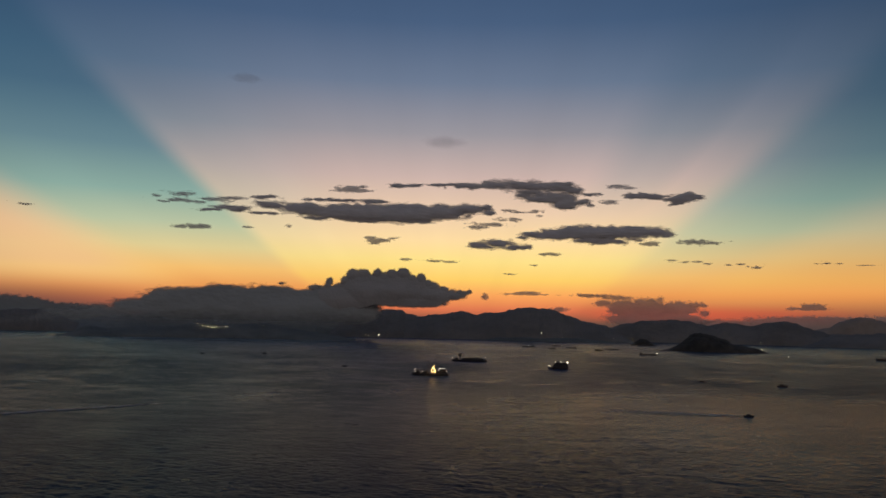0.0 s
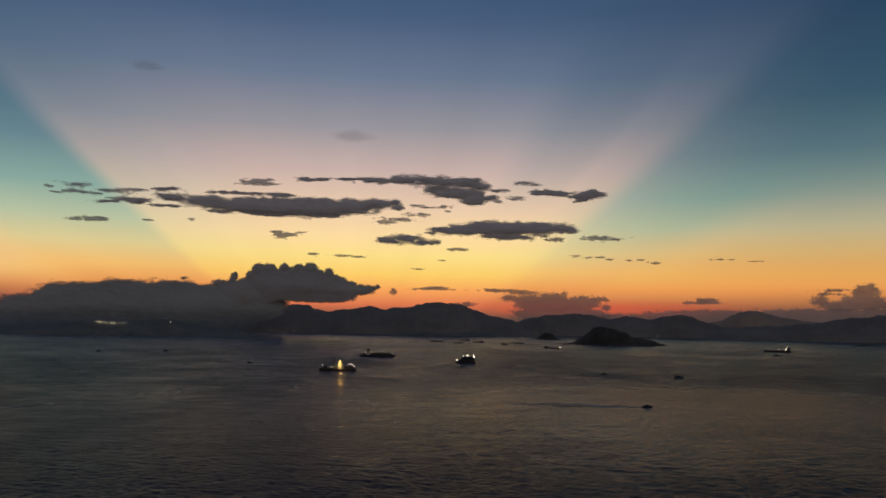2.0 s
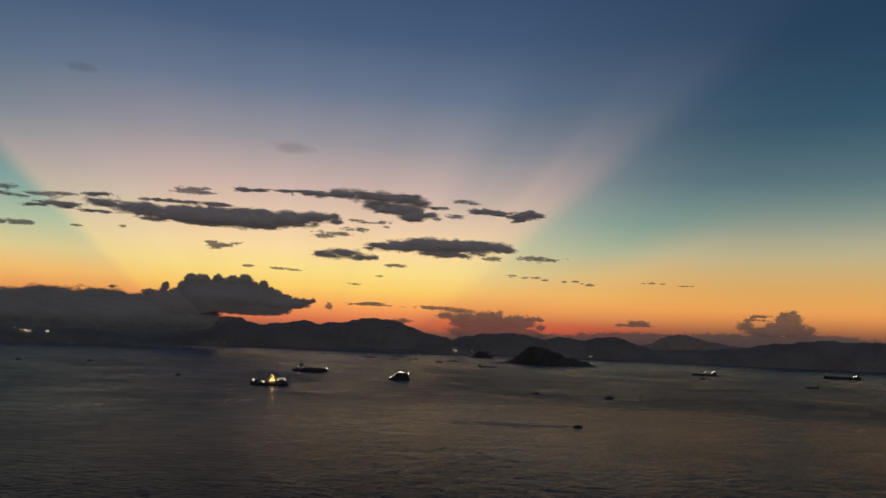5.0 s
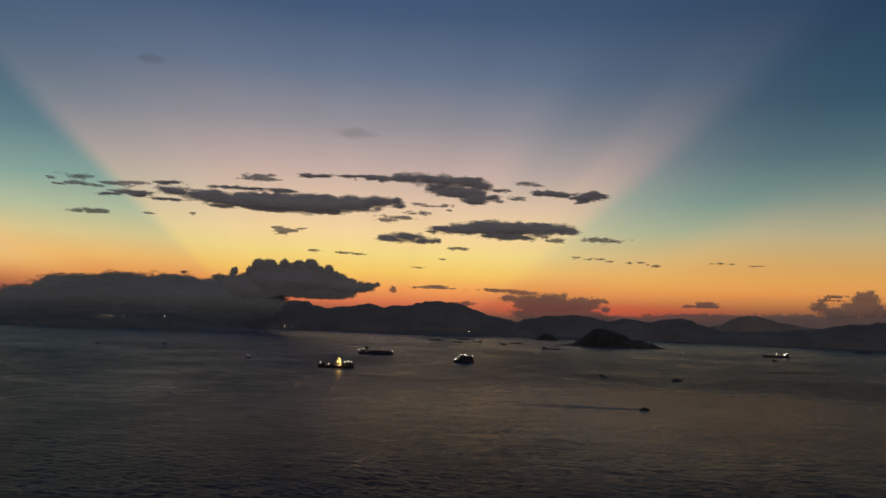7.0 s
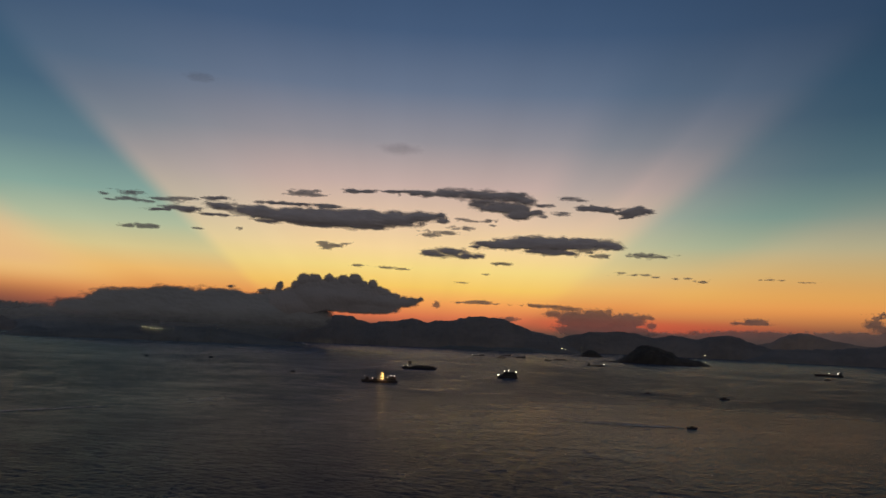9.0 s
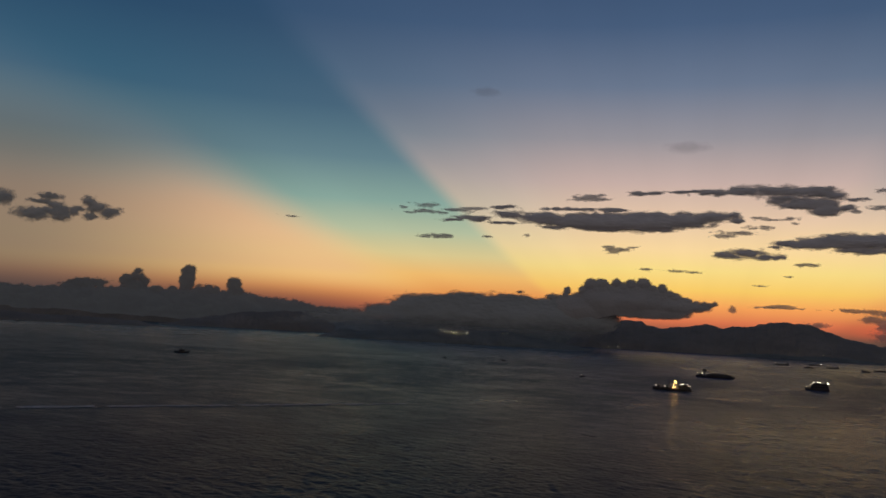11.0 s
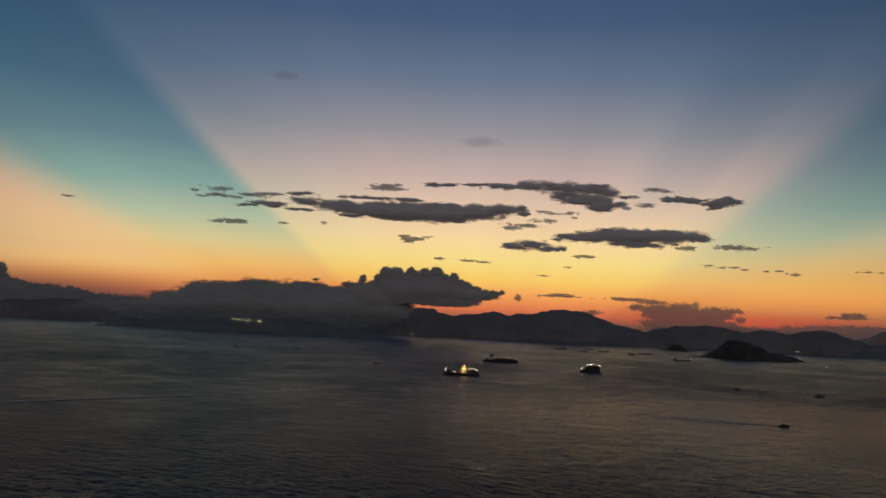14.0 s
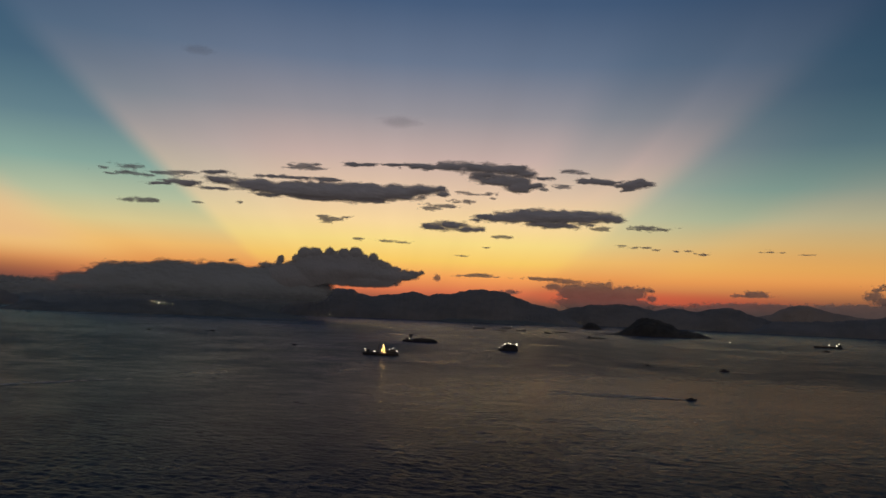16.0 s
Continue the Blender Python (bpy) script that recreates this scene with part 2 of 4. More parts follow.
SEA = sea_material()
# haze is put into these hill colours, most in FAR_HILL, least in NEAR_WOOD
WOODED = surface("hazed_wooded_hill", (0.172, 0.157, 0.132), (0.242, 0.220, 0.186), 0.03, 0.95, 0, 0.6)
MISTY_HILL = surface("misty_hill", (0.17, 0.185, 0.165), (0.24, 0.255, 0.23), 0.02, 0.95, 0, 0.4)
FAR_HILL = surface("far_hill_in_haze", (0.30, 0.25, 0.20), (0.40, 0.33, 0.265), 0.012, 0.95, 0, 0.4)
NEAR_WOOD = surface("wooded_headland", (0.128, 0.138, 0.122), (0.195, 0.205, 0.18), 0.04, 0.95, 0, 0.6)
HULL = surface("dark_hull_paint", (0.012, 0.013, 0.016), (0.035, 0.033, 0.032), 0.8, 0.55, 0, 0.2)
RUST = surface("rusty_red_paint", (0.05, 0.02, 0.014), (0.12, 0.045, 0.03), 1.2, 0.7, 0, 0.2)
HOUSE = surface("weathered_grey_paint", (0.03, 0.03, 0.03), (0.075, 0.072, 0.07), 0.9, 0.6, 0, 0.1)
STEEL = surface("grey_steel", (0.04, 0.04, 0.042), (0.10, 0.10, 0.10), 1.5, 0.5, 0.6, 0.1)
CARGO = surface("wet_sand_cargo", (0.04, 0.035, 0.03), (0.10, 0.09, 0.075), 0.9, 0.95, 0, 0.8)
PANE = surface("dark_window_glass", (0.008, 0.010, 0.012), (0.02, 0.022, 0.025), 2.0, 0.15)
RUBBER = surface("black_rubber", (0.012, 0.012, 0.012), (0.025, 0.025, 0.025), 3.0, 0.85, 0, 0.2)
FOAM = surface("sea_foam", (0.40, 0.38, 0.35), (0.62, 0.58, 0.54), 0.6, 0.8, 0, 0.3)
WOODS = surface("dense_island_trees", (0.035, 0.035, 0.03), (0.09, 0.085, 0.07), 0.08, 0.95, 0, 0.8)
ROCK = surface("shore_rock", (0.04, 0.037, 0.035), (0.10, 0.09, 0.08), 0.12, 0.9, 0, 0.8)
GOLD = lamp_material("golden_flood_light", (1.0, 0.60, 0.17), 24.0)
WHITE = lamp_material("white_deck_light", (1.0, 0.93, 0.74), 10.0)
AMBER = lamp_material("amber_street_light", (1.0, 0.78, 0.42), 14.0)
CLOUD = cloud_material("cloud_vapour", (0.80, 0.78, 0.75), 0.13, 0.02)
# thick cloud's shade is put into the darker BANK, LOW_BANK and MURK colours
BANK = cloud_material("shaded_cumulus_vapour", (0.49, 0.48, 0.445), 0.05, 0.012)
LOW_BANK = cloud_material("shaded_bank_vapour", (0.42, 0.445, 0.42), 0.03, 0.012, 1.0, 0.4)
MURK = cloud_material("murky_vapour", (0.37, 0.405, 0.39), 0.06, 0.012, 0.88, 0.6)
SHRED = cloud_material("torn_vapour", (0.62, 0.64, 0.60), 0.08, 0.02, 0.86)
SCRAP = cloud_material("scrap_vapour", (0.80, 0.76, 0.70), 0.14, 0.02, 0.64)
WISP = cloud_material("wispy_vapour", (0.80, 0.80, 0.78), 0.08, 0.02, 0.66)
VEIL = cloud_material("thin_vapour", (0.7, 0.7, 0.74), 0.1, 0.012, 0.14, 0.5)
# horizon haze and sunset warmth are mixed into this pinkish colour
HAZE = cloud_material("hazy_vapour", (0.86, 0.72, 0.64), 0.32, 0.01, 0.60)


# ---- helpers of this scene ----
def place_at(az, el, dist):
    """The point dist metres off the eye, by bearing (to the left of the axis) and elevation in degrees."""
    a, e = radians(az), radians(el)
    return Vector((-math.sin(a) * math.cos(e) * dist, math.cos(a) * math.cos(e) * dist, EYE + math.sin(e) * dist))


def afloat(az, el):
    """The point on the sea in that direction."""
    p = place_at(az, el, EYE / math.sin(radians(-el)))
    return Vector((p.x, p.y, 0.0))


def mesh_of(name, verts, faces, mat, smooth=False):
    me = bpy.data.meshes.new(name)
    me.from_pydata([tuple(v) for v in verts], [], [tuple(f) for f in faces])
    me.materials.append(mat)
    if smooth:
        me.polygons.foreach_set("use_smooth", [True] * len(me.polygons))
    me.update()
    return me


def part(name, bm, mat, parent, label=""):
    me = bpy.data.meshes.new(name)
    bmesh.ops.recalc_face_normals(bm, faces=bm.faces[:])
    bm.to_mesh(me)
    bm.free()
    me.materials.append(mat)
    ob = new(name, me)
    ob.parent = parent
    if label:
        tagged(ob, label)
    return ob


def thing(name, label, category, where=None, group="", kind=""):
    ob = new(name)
    ob.empty_display_size = 2.0
    if where is not None:
        ob.matrix_basis = where
    return tagged(ob, label, category, group, kind)


def box(x0, x1, y0, y1, z0, z1, bevel=0.0, bm=None):
    b = bmesh.new()
    bmesh.ops.create_cube(b, size=1.0, matrix=Matrix.Translation(((x0 + x1) / 2, (y0 + y1) / 2, (z0 + z1) / 2)) @ Matrix.Diagonal((x1 - x0, y1 - y0, z1 - z0, 1)))
    if bevel:
        bmesh.ops.bevel(b, geom=b.edges[:], offset=bevel, segments=2, affect="EDGES")
    return merge(bm, b)


def merge(bm, b):
    if bm is None:
        return b
    me = bpy.data.meshes.new("tmp")
    b.to_mesh(me)
    b.free()
    bm.from_mesh(me)
    bpy.data.meshes.remove(me)
    return bm


def bar(p, q, r, bm=None, sides=6, r2=None):
    """A round bar from p to q."""
    p, q = Vector(p), Vector(q)
    b = bmesh.new()
    m = Matrix.Translation((p + q) / 2) @ (q - p).to_track_quat("Z", "Y").to_matrix().to_4x4()
    bmesh.ops.create_cone(b, cap_ends=True, segments=sides, radius1=r, radius2=r if r2 is None else r2, depth=(q - p).length, matrix=m)
    return merge(bm, b)


def globe(p, r, bm=None):
    b = bmesh.new()
    bmesh.ops.create_icosphere(b, subdivisions=2, radius=r, matrix=Matrix.Translation(p))
    return merge(bm, b)


def hull(length, beam, deck, draft, bow=0.22, stern=0.06, sheer=0.6):
    """A ship's hull from stern (-x) to bow (+x), with bulwark sheer and a raked stem; z = 0 is the water."""
    b = bmesh.new()
    rings = []
    count = 22
    for i in range(count + 1):
        s = i / count
        x = (s - 0.5) * length
        w = 1.0
        if s > 1 - bow:
            w = max(1 - ((s - (1 - bow)) / bow) ** 2.2, 0.02)
        elif s < stern:
            w = 0.82 + 0.18 * (s / stern)
        top = deck + sheer * (abs(s - 0.42) * 1.7) ** 2.4
        rake = 0.10 * length * bow * max(0.0, (s - (1 - bow)) / bow)
        h = beam / 2 * w
        section = [(-h, top), (-h * 0.97, deck * 0.4), (-h * 0.82, -draft * 0.6), (-h * 0.3, -draft), (h * 0.3, -draft), (h * 0.82, -draft * 0.6), (h * 0.97, deck * 0.4), (h, top)]
        rings.append([b.verts.new((x + rake * (z + draft) / (top + draft), y, z)) for y, z in section])
    for r0, r1 in zip(rings, rings[1:]):
        for k in range(7):
            b.faces.new((r0[k], r0[k + 1], r1[k + 1], r1[k]))
        b.faces.new((r0[7], r0[0], r1[0], r1[7]))
    b.faces.new(rings[0])
    b.faces.new(rings[-1][::-1])
    return b


def ship_pose(az, el, turn=0.0):
    """Afloat, its length across the line of sight, bow to the right, then turned."""
    return Matrix.Translation(afloat(az, el)) @ Matrix.Rotation(radians(az + turn), 4, "Z")


# ---- the sea ----
def make_sea():
    """One sheet of water out to the horizon, in rings round the shore: wind waves stand up in it where they can be told apart."""
    rng = np.random.default_rng(3)
    bearings = np.concatenate([np.arange(-58, 62, 0.11), np.arange(62, 302, 4.0)])
    dips = np.concatenate([(75.0, 45.0, 28.0, 20.0, 16.0, 14.0), np.arange(12.8, 2.4, -0.034), np.geomspace(2.35, 0.24, 36)])
    radius = EYE / np.tan(np.radians(dips))
    step = np.gradient(radius)
    a, r = np.meshgrid(np.radians(bearings), radius, indexing="ij")
    x, y = -np.sin(a) * r, np.cos(a) * r
    z = np.zeros_like(x)
    for _ in range(70):
        length = 2.4 * 12.0 ** rng.uniform()
        way = radians(250 + rng.normal(0, 32))
        k = 2 * math.pi / length
        high = 0.0060 * length * min(1.0, 5.0 / length) ** 1.4 * rng.uniform(0.5, 1.2)
        fade = np.clip((length / np.abs(step) - 2.0) / 2.0, 0, 1)[None, :]
        z += np.sin(k * (x * math.cos(way) + y * math.sin(way)) + rng.uniform(0, 7)) * high * fade
    group = np.sin(x * 0.021 + 1.3 * np.sin(y * 0.013)) * np.sin(y * 0.017 + 1.1 * np.sin(x * 0.015 + 2.0))
    z *= (0.85 + 0.2 * group)
    z[:, r[0] < 220] = 0.0
    fine = (bearings >= -57.9) & (bearings <= 61.8)
    z[~fine] = 0.0
    m, n = x.shape
    verts = np.stack([x, y, z], -1).reshape(-1, 3)
    i, j = np.meshgrid(np.arange(m), np.arange(n - 1), indexing="ij")
    nxt = (i + 1) % m
    faces = np.stack([i * n + j, i * n + j + 1, nxt * n + j + 1, nxt * n + j], -1).reshape(-1, 4)
    centre = len(verts)
    verts = np.concatenate([verts, [(0.0, 0.0, 0.0)]])
    cap = np.stack([np.arange(m) * n, ((np.arange(m) + 1) % m) * n, np.full(m, centre)], -1)
    me = bpy.data.meshes.new("sea")
    me.vertices.add(len(verts))
    me.vertices.foreach_set("co", verts.ravel())
    me.loops.add(faces.size + cap.size)
    me.loops.foreach_set("vertex_index", np.concatenate([faces.ravel(), cap[:, ::-1].ravel()]))
    me.polygons.add(len(faces) + len(cap))
    me.polygons.foreach_set("loop_start", np.concatenate([np.arange(len(faces)) * 4, faces.size + np.arange(len(cap)) * 3]))
    me.update(calc_edges=True)
    me.polygons.foreach_set("use_smooth", [True] * len(me.polygons))
    if me.polygons[0].normal.z < 0:
        me.flip_normals()
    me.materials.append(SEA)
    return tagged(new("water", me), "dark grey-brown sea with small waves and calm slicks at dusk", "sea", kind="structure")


make_sea()


# ---- hills and islands ----
def hills(name, label, mat, near, depth, seed, ridge, rough=0.05, jagged=0.085, kind="structure", category="hills", steps=420, rows=26):
    """A range of hills, depth metres deep, whose shore lies near metres off. Its summits and saddles are given as
    (bearing, elevation of the crest seen from the eye), in degrees."""
    ridge = sorted(ridge)
    a0, a1 = ridge[0][0], ridge[-1][0]
    verts, faces = [], []
    crest = near + depth * 0.45
    for i in range(steps + 1):
        s = i / steps
        a = a0 + (a1 - a0) * s
        k = max(m for m in range(len(ridge)) if m == 0 or ridge[m][0] <= a)
        (b0, e0), (b1, e1) = ridge[k], ridge[min(k + 1, len(ridge) - 1)]
        u = min(max((a - b0) / (b1 - b0), 0.0), 1.0) if b1 > b0 else 0.0
        u = 0.5 * u + 0.5 * u * u * (3 - 2 * u)
        jag = noise.fractal(Vector((a * 1.3 + seed, seed, 0.5)), 0.9, 2.1, 6) * jagged
        top = max(EYE + math.tan(radians(e0 + (e1 - e0) * u + jag)) * crest, 3.0)
        ends = min(1.0, min(s, 1 - s) * 14)
        for j in range(rows + 1):
            t = j / rows
            wob = noise.fractal(Vector((a * 0.45 + seed, t * 1.3, seed * 0.7)), 0.9, 2.0, 4)
            d = near + depth * t + wob * 26
            rise = math.sin(min(t / 0.45, 1.0) * math.pi / 2) ** 0.8 if t < 0.45 else math.cos((t - 0.45) / 0.55 * math.pi / 2) ** 0.7
            gully = noise.fractal(Vector((a * 1.9 + seed, t * 4.5, 3.1 + seed)), 0.8, 2.1, 5)
            tree = noise.fractal(Vector((a * 16.0, t * 30.0, seed + 9.0)), 0.7, 2.2, 3)
            z = top * rise * (1 + gully * rough * (2.5 - 2 * rise)) * ends ** 0.5 + tree * 1.6 * rise
            if j in (0, rows) or ends <= 0:
                z = -3.0
            p = place_at(a, 0.0, d)
            verts.append((p.x, p.y, max(z, -3.0) if rise > 0.02 else -3.0))
    for i in range(steps):
        for j in range(rows):
            k = i * (rows + 1) + j
            faces.append((k, k + 1, k + rows + 2, k + rows + 1))
    return tagged(new(name, mesh_of(name, verts, faces, mat)), label, category, kind=kind)


def shore(el):
    return EYE / math.tan(radians(-el))


hills("island_centre", "broad dark wooded hill range behind the bay", WOODED, shore(-0.90), 900, 1,
      [(8.0, 0.5), (6.0, 0.8), (4.4, 0.98), (3.8, 1.08), (3.1, 1.10), (2.5, 0.84), (1.7, 0.66), (0.2, 0.8), (-1.2, 1.02), (-2.6, 0.9), (-4.0, 1.05), (-5.3, 1.36), (-6.9, 1.42),
       (-7.8, 1.25), (-8.6, 1.0), (-10.0, 0.52), (-11.2, 0.22), (-12.4, -0.25), (-13.2, -0.7)])
hills("headland_centre", "low dark wooded headland on the far shore", NEAR_WOOD, shore(-0.93), 220, 2,
      [(-2.6, -0.88), (-4.2, -0.70), (-5.6, -0.62), (-7.0, -0.70), (-8.2, -0.60), (-9.8, -0.70), (-11.0, -0.78), (-12.0, -0.88)])
hills("island_right", "long dark wooded hills with several summits", WOODED, shore(-0.80), 560, 3,
      [(-9.8, -0.6), (-11.4, 0.12), (-12.6, 0.42), (-13.9, 0.65), (-15.4, 0.77), (-16.6, 0.68), (-17.9, 0.46), (-19.0, 0.60), (-20.7, 0.44),
       (-21.6, 0.62), (-22.6, 0.83), (-23.4, 0.62), (-24.2, 0.34), (-25.4, 0.02), (-26.6, -0.2), (-28.5, -0.6)])
hills("island_far_right", "dark wooded hills rising away from the bay", WOODED, shore(-0.84), 700, 4,
      [(-23.6, -0.6), (-25.6, -0.05), (-27.1, 0.08), (-28.5, 0.10), (-29.9, 0.23), (-31.2, 0.32), (-32.6, 0.60), (-34.2, 0.80), (-35.9, 1.03),
       (-38.0, 0.94), (-41.0, 1.0), (-46.0, 0.6), (-52.0, -0.2)])
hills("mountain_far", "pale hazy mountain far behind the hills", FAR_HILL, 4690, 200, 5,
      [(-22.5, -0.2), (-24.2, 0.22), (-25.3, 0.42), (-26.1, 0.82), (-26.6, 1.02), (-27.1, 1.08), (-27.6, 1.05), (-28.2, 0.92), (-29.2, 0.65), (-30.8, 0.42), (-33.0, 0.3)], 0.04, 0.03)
hills("headland_left", "low dark wooded headland under the cloud bank", NEAR_WOOD, shore(-1.16), 420, 6,
      [(25.4, -1.1), (24.6, -0.86), (23.4, -0.44), (22.4, -0.60), (20.6, -0.50), (18.5, -0.34), (16.5, -0.16), (14.5, -0.2), (12.2, -0.1),
       (10.0, -0.5), (8.4, -0.74), (7.0, -0.92), (6.0, -1.1)])
hills("hills_left", "high dark hills half hidden in the cloud bank", MISTY_HILL, shore(-0.86), 800, 7,
      [(26.5, -0.5), (24.0, -0.1), (21.0, 0.42), (17.5, 0.9), (14.0, 1.25), (10.0, 1.4), (7.0, 1.35), (5.0, 1.1), (3.0, 0.1), (1.8, -0.6)])
hills("island_left", "dark rounded island across the channel", WOODED, shore(-0.86), 520, 8,
      [(23.4, -0.6), (24.5, -0.12), (25.3, 0.18), (26.5, 0.53), (28.0, 0.49), (29.8, 0.30), (31.8, 0.02), (34.0, -0.38), (35.0, -0.66), (35.8, -0.85)])
hills("island_far_left", "low dark island at the hazy sea horizon", WOODED, shore(-1.02), 360, 9,
      [(35.6, -1.0), (36.4, -0.82), (37.2, -0.66), (38.9, -0.60), (40.6, -0.54), (43.5, -0.56), (46.0, -0.4), (50.0, -0.3), (54.0, -0.5)])
# added strip: stands for the haze and hides the cut-off edge of the sea
hills("backdrop", "dim added strip standing for haze at the sea horizon", WOODED, 4790, 120, 10,
      [(31.0, -0.5), (36.0, -0.3), (40.0, -0.18), (45.0, -0.1), (50.0, -0.05), (58.0, -0.3)], 0.03, 0.02)


def island(name, label, az, el, half_width, peaks, depth, seed):
    """A small island: a heightfield on its own patch of sea floor, highest at its peaks (offset, height, spread)."""
    at, n = afloat(az, el), 72
    verts, faces = [], []
    for i in range(n + 1):
        for j in range(n + 1):
            x, y = (i / n * 2 - 1) * half_width * 1.08, (j / n * 2 - 1) * depth * 1.08
            edge = (x / half_width) ** 2 + (y / depth) ** 2 + noise.fractal(Vector((x * 0.02, y * 0.02, seed)), 0.9, 2, 4) * 0.22
            h = 0.0
            for off, high, spread in peaks:
                h = (h ** 3 + (high * math.exp(-(abs(x - off) / spread) ** 2.4)) ** 3) ** (1 / 3)
            rise = max(0.0, 1 - edge)
            z = h * rise ** 0.4 * (1 + 0.16 * noise.fractal(Vector((x * 0.05, y * 0.05, seed + 5)), 0.8, 2.1, 5))
            z += (noise.noise(Vector((x * 0.35, y * 0.35, seed))) * 1.4 + 1.0) * min(1, rise * 6)
            verts.append((x, y + depth * 0.9, z if rise > 0 else -2.0))
    for i in range(n):
        for j in range(n):
            k = i * (n + 1) + j
            faces.append((k, k + 1, k + n + 2, k + n + 1))
    ob = new(name, mesh_of(name, verts, faces, WOODS))
    ob.matrix_basis = Matrix.Translation(at) @ Matrix.Rotation(radians(az), 4, "Z")
    ob.data.materials.append(ROCK)
    for poly in ob.data.polygons:
        if poly.center.z < 3.0:
            poly.material_index = 1
    return tagged(ob, label, "island")


island("wooded_island", "steep dark wooded island with a long low spit", -18.06, -1.36, 160, [(-32, 48, 56), (18, 39, 56), (95, 20, 62)], 70, 1.0)
island("wooded_island", "small low dark wooded islet", -13.75, -1.05, 50, [(2, 24, 34)], 30, 7.0)

# ---- clouds ----
def cloud(dist, lobes, label, mat, ragged, soft, knob=0.0, shade=0.35, step=3.6, deep=1.0, stretch=2.6, foot=None, lift=0.40):
    """One cloud: the union of its billows (bearing, elevation, half width, half height) as one lumpy body, ragged by drifting
    noise (metres) or by round knobs (their size in metres), with a rim that thins out over some metres. foot: between these
    two elevations (degrees) the vapour thins out downwards into clear air."""
    SEED[0] += 1
    seed = SEED[0]
    at = place_at(lobes[0][0], lobes[0][1], dist)
    a0 = radians(sum(l[0] for l in lobes) / len(lobes))
    right, ahead = Vector((math.cos(a0), math.sin(a0), 0)), Vector((-math.sin(a0), math.cos(a0), 0))
    spots = []
    for az, el, w, h in lobes:
        c = place_at(az, el, dist) - at
        spots.append((c.dot(right), c.z, c.dot(ahead), w * 1.06, h * 1.04))
    margin = 14 + ragged + knob * 0.6
    reach = margin + 0.25 * max(l[2] for l in lobes)
    x0, x1 = min(p[0] - p[3] for p in spots) - reach, max(p[0] + p[3] for p in spots) + reach
    z0, z1 = min(p[1] - p[4] for p in spots) - margin, max(p[1] + p[4] for p in spots) + margin
    nx, nz = int((x1 - x0) / step) + 2, int((z1 - z0) / step) + 2
    xs, zs = x0 + np.arange(nx) * step, z0 + np.arange(nz) * step
    gx, gz = np.meshgrid(xs, zs, indexing="ij")
    field, high, base, mid = np.full(gx.shape, -1e3), np.full(gx.shape, 1.0), np.zeros(gx.shape), np.zeros(gx.shape)
    weight = np.zeros(gx.shape)
    for px, pz, py, w, h in spots:
        below = np.where(gz < pz, 1.04, 1.0)
        f = (1 - np.sqrt(((gx - px) / w) ** 2 + ((gz - pz) / h * below) ** 2)) * h
        k = np.exp(np.clip(f / max(h * 0.25, 3), -30, 8))
        base += k * py
        mid += k * pz
        high += k * h
        weight += k
        # smooth union
        blend = np.clip(0.5 + 0.5 * (f - field) / 5.0, 0, 1)
        field = field * (1 - blend) + f * blend + 5.0 * blend * (1 - blend)
    base, high, mid = base / (weight + 1e-9), high / (weight + 1e-6), mid / (weight + 1e-9)
    near = np.argwhere(field > -margin)
    for i, j in near:
        x, z = gx[i, j], gz[i, j]
        room = min(1.0, high[i, j] / 16)
        torn = min(ragged, high[i, j] * 0.55)
        v = (noise.fractal(Vector((x / (26 * stretch) + seed * 3.1, seed * 1.7, z / 26)), 0.7, 2.1, 6) + lift) * torn
        v += noise.fractal(Vector((x / (9 * stretch) + seed * 2.3, seed * 0.9, z / 8)), 0.8, 2.1, 4) * torn * 0.55
        if knob:
            d = noise.voronoi(Vector((x / knob + seed, seed * 2.3, z / knob)))[0][0]
            e = noise.voronoi(Vector((x / knob * 2.3 + seed, 5.0, z / knob * 2.3)))[0][0]
            v += ((0.52 - d) * knob * 0.62 + (0.4 - e) * knob * 0.22) * room * min(max((z - mid[i, j]) / high[i, j] * 1.4 + 0.75, 0.12), 1.0)
        field[i, j] += v
    thin = np.minimum(soft * 1.35, 1.05 * high)
    dense = np.clip(field / thin, 0, 1) * 1.4
    if foot:
        rise = np.clip((np.degrees(np.arctan((gz + at.z - EYE) / dist)) - foot[0]) / (foot[1] - foot[0]), 0, 1)
        dense = dense * (0.06 + 0.94 * rise)
    bulk = deep * np.sqrt(np.maximum(field, 0) * np.maximum(high, 6)) * 0.8
    keep = field > 0
    cell = keep[:-1, :-1] | keep[1:, :-1] | keep[:-1, 1:] | keep[1:, 1:]
    index = np.full(gx.shape, -1)
    used = np.zeros(gx.shape, bool)
    for di, dj in ((0, 0), (1, 0), (0, 1), (1, 1)):
        used[di:nx - 1 + di, dj:nz - 1 + dj] |= cell
    index[used] = np.arange(used.sum())
    n = int(used.sum())
    fx, fz, fy, ft, fd = gx[used], gz[used], base[used], bulk[used], dense[used]
    axis_x, axis_y = np.array(right), np.array(ahead)

    def sheet(sign):
        return fx[:, None] * axis_x + (fy + sign * ft)[:, None] * axis_y + fz[:, None] * np.array((0, 0, 1.0))

    ci, cj = np.nonzero(cell)
    quad = np.stack([index[ci, cj], index[ci + 1, cj], index[ci + 1, cj + 1], index[ci, cj + 1]], -1)
    verts = np.concatenate([sheet(-1.0), sheet(1.0)])
    twin = np.where(ft > 1e-6, np.arange(n) + n, np.arange(n))
    faces = np.concatenate([quad, twin[quad[:, ::-1]]])
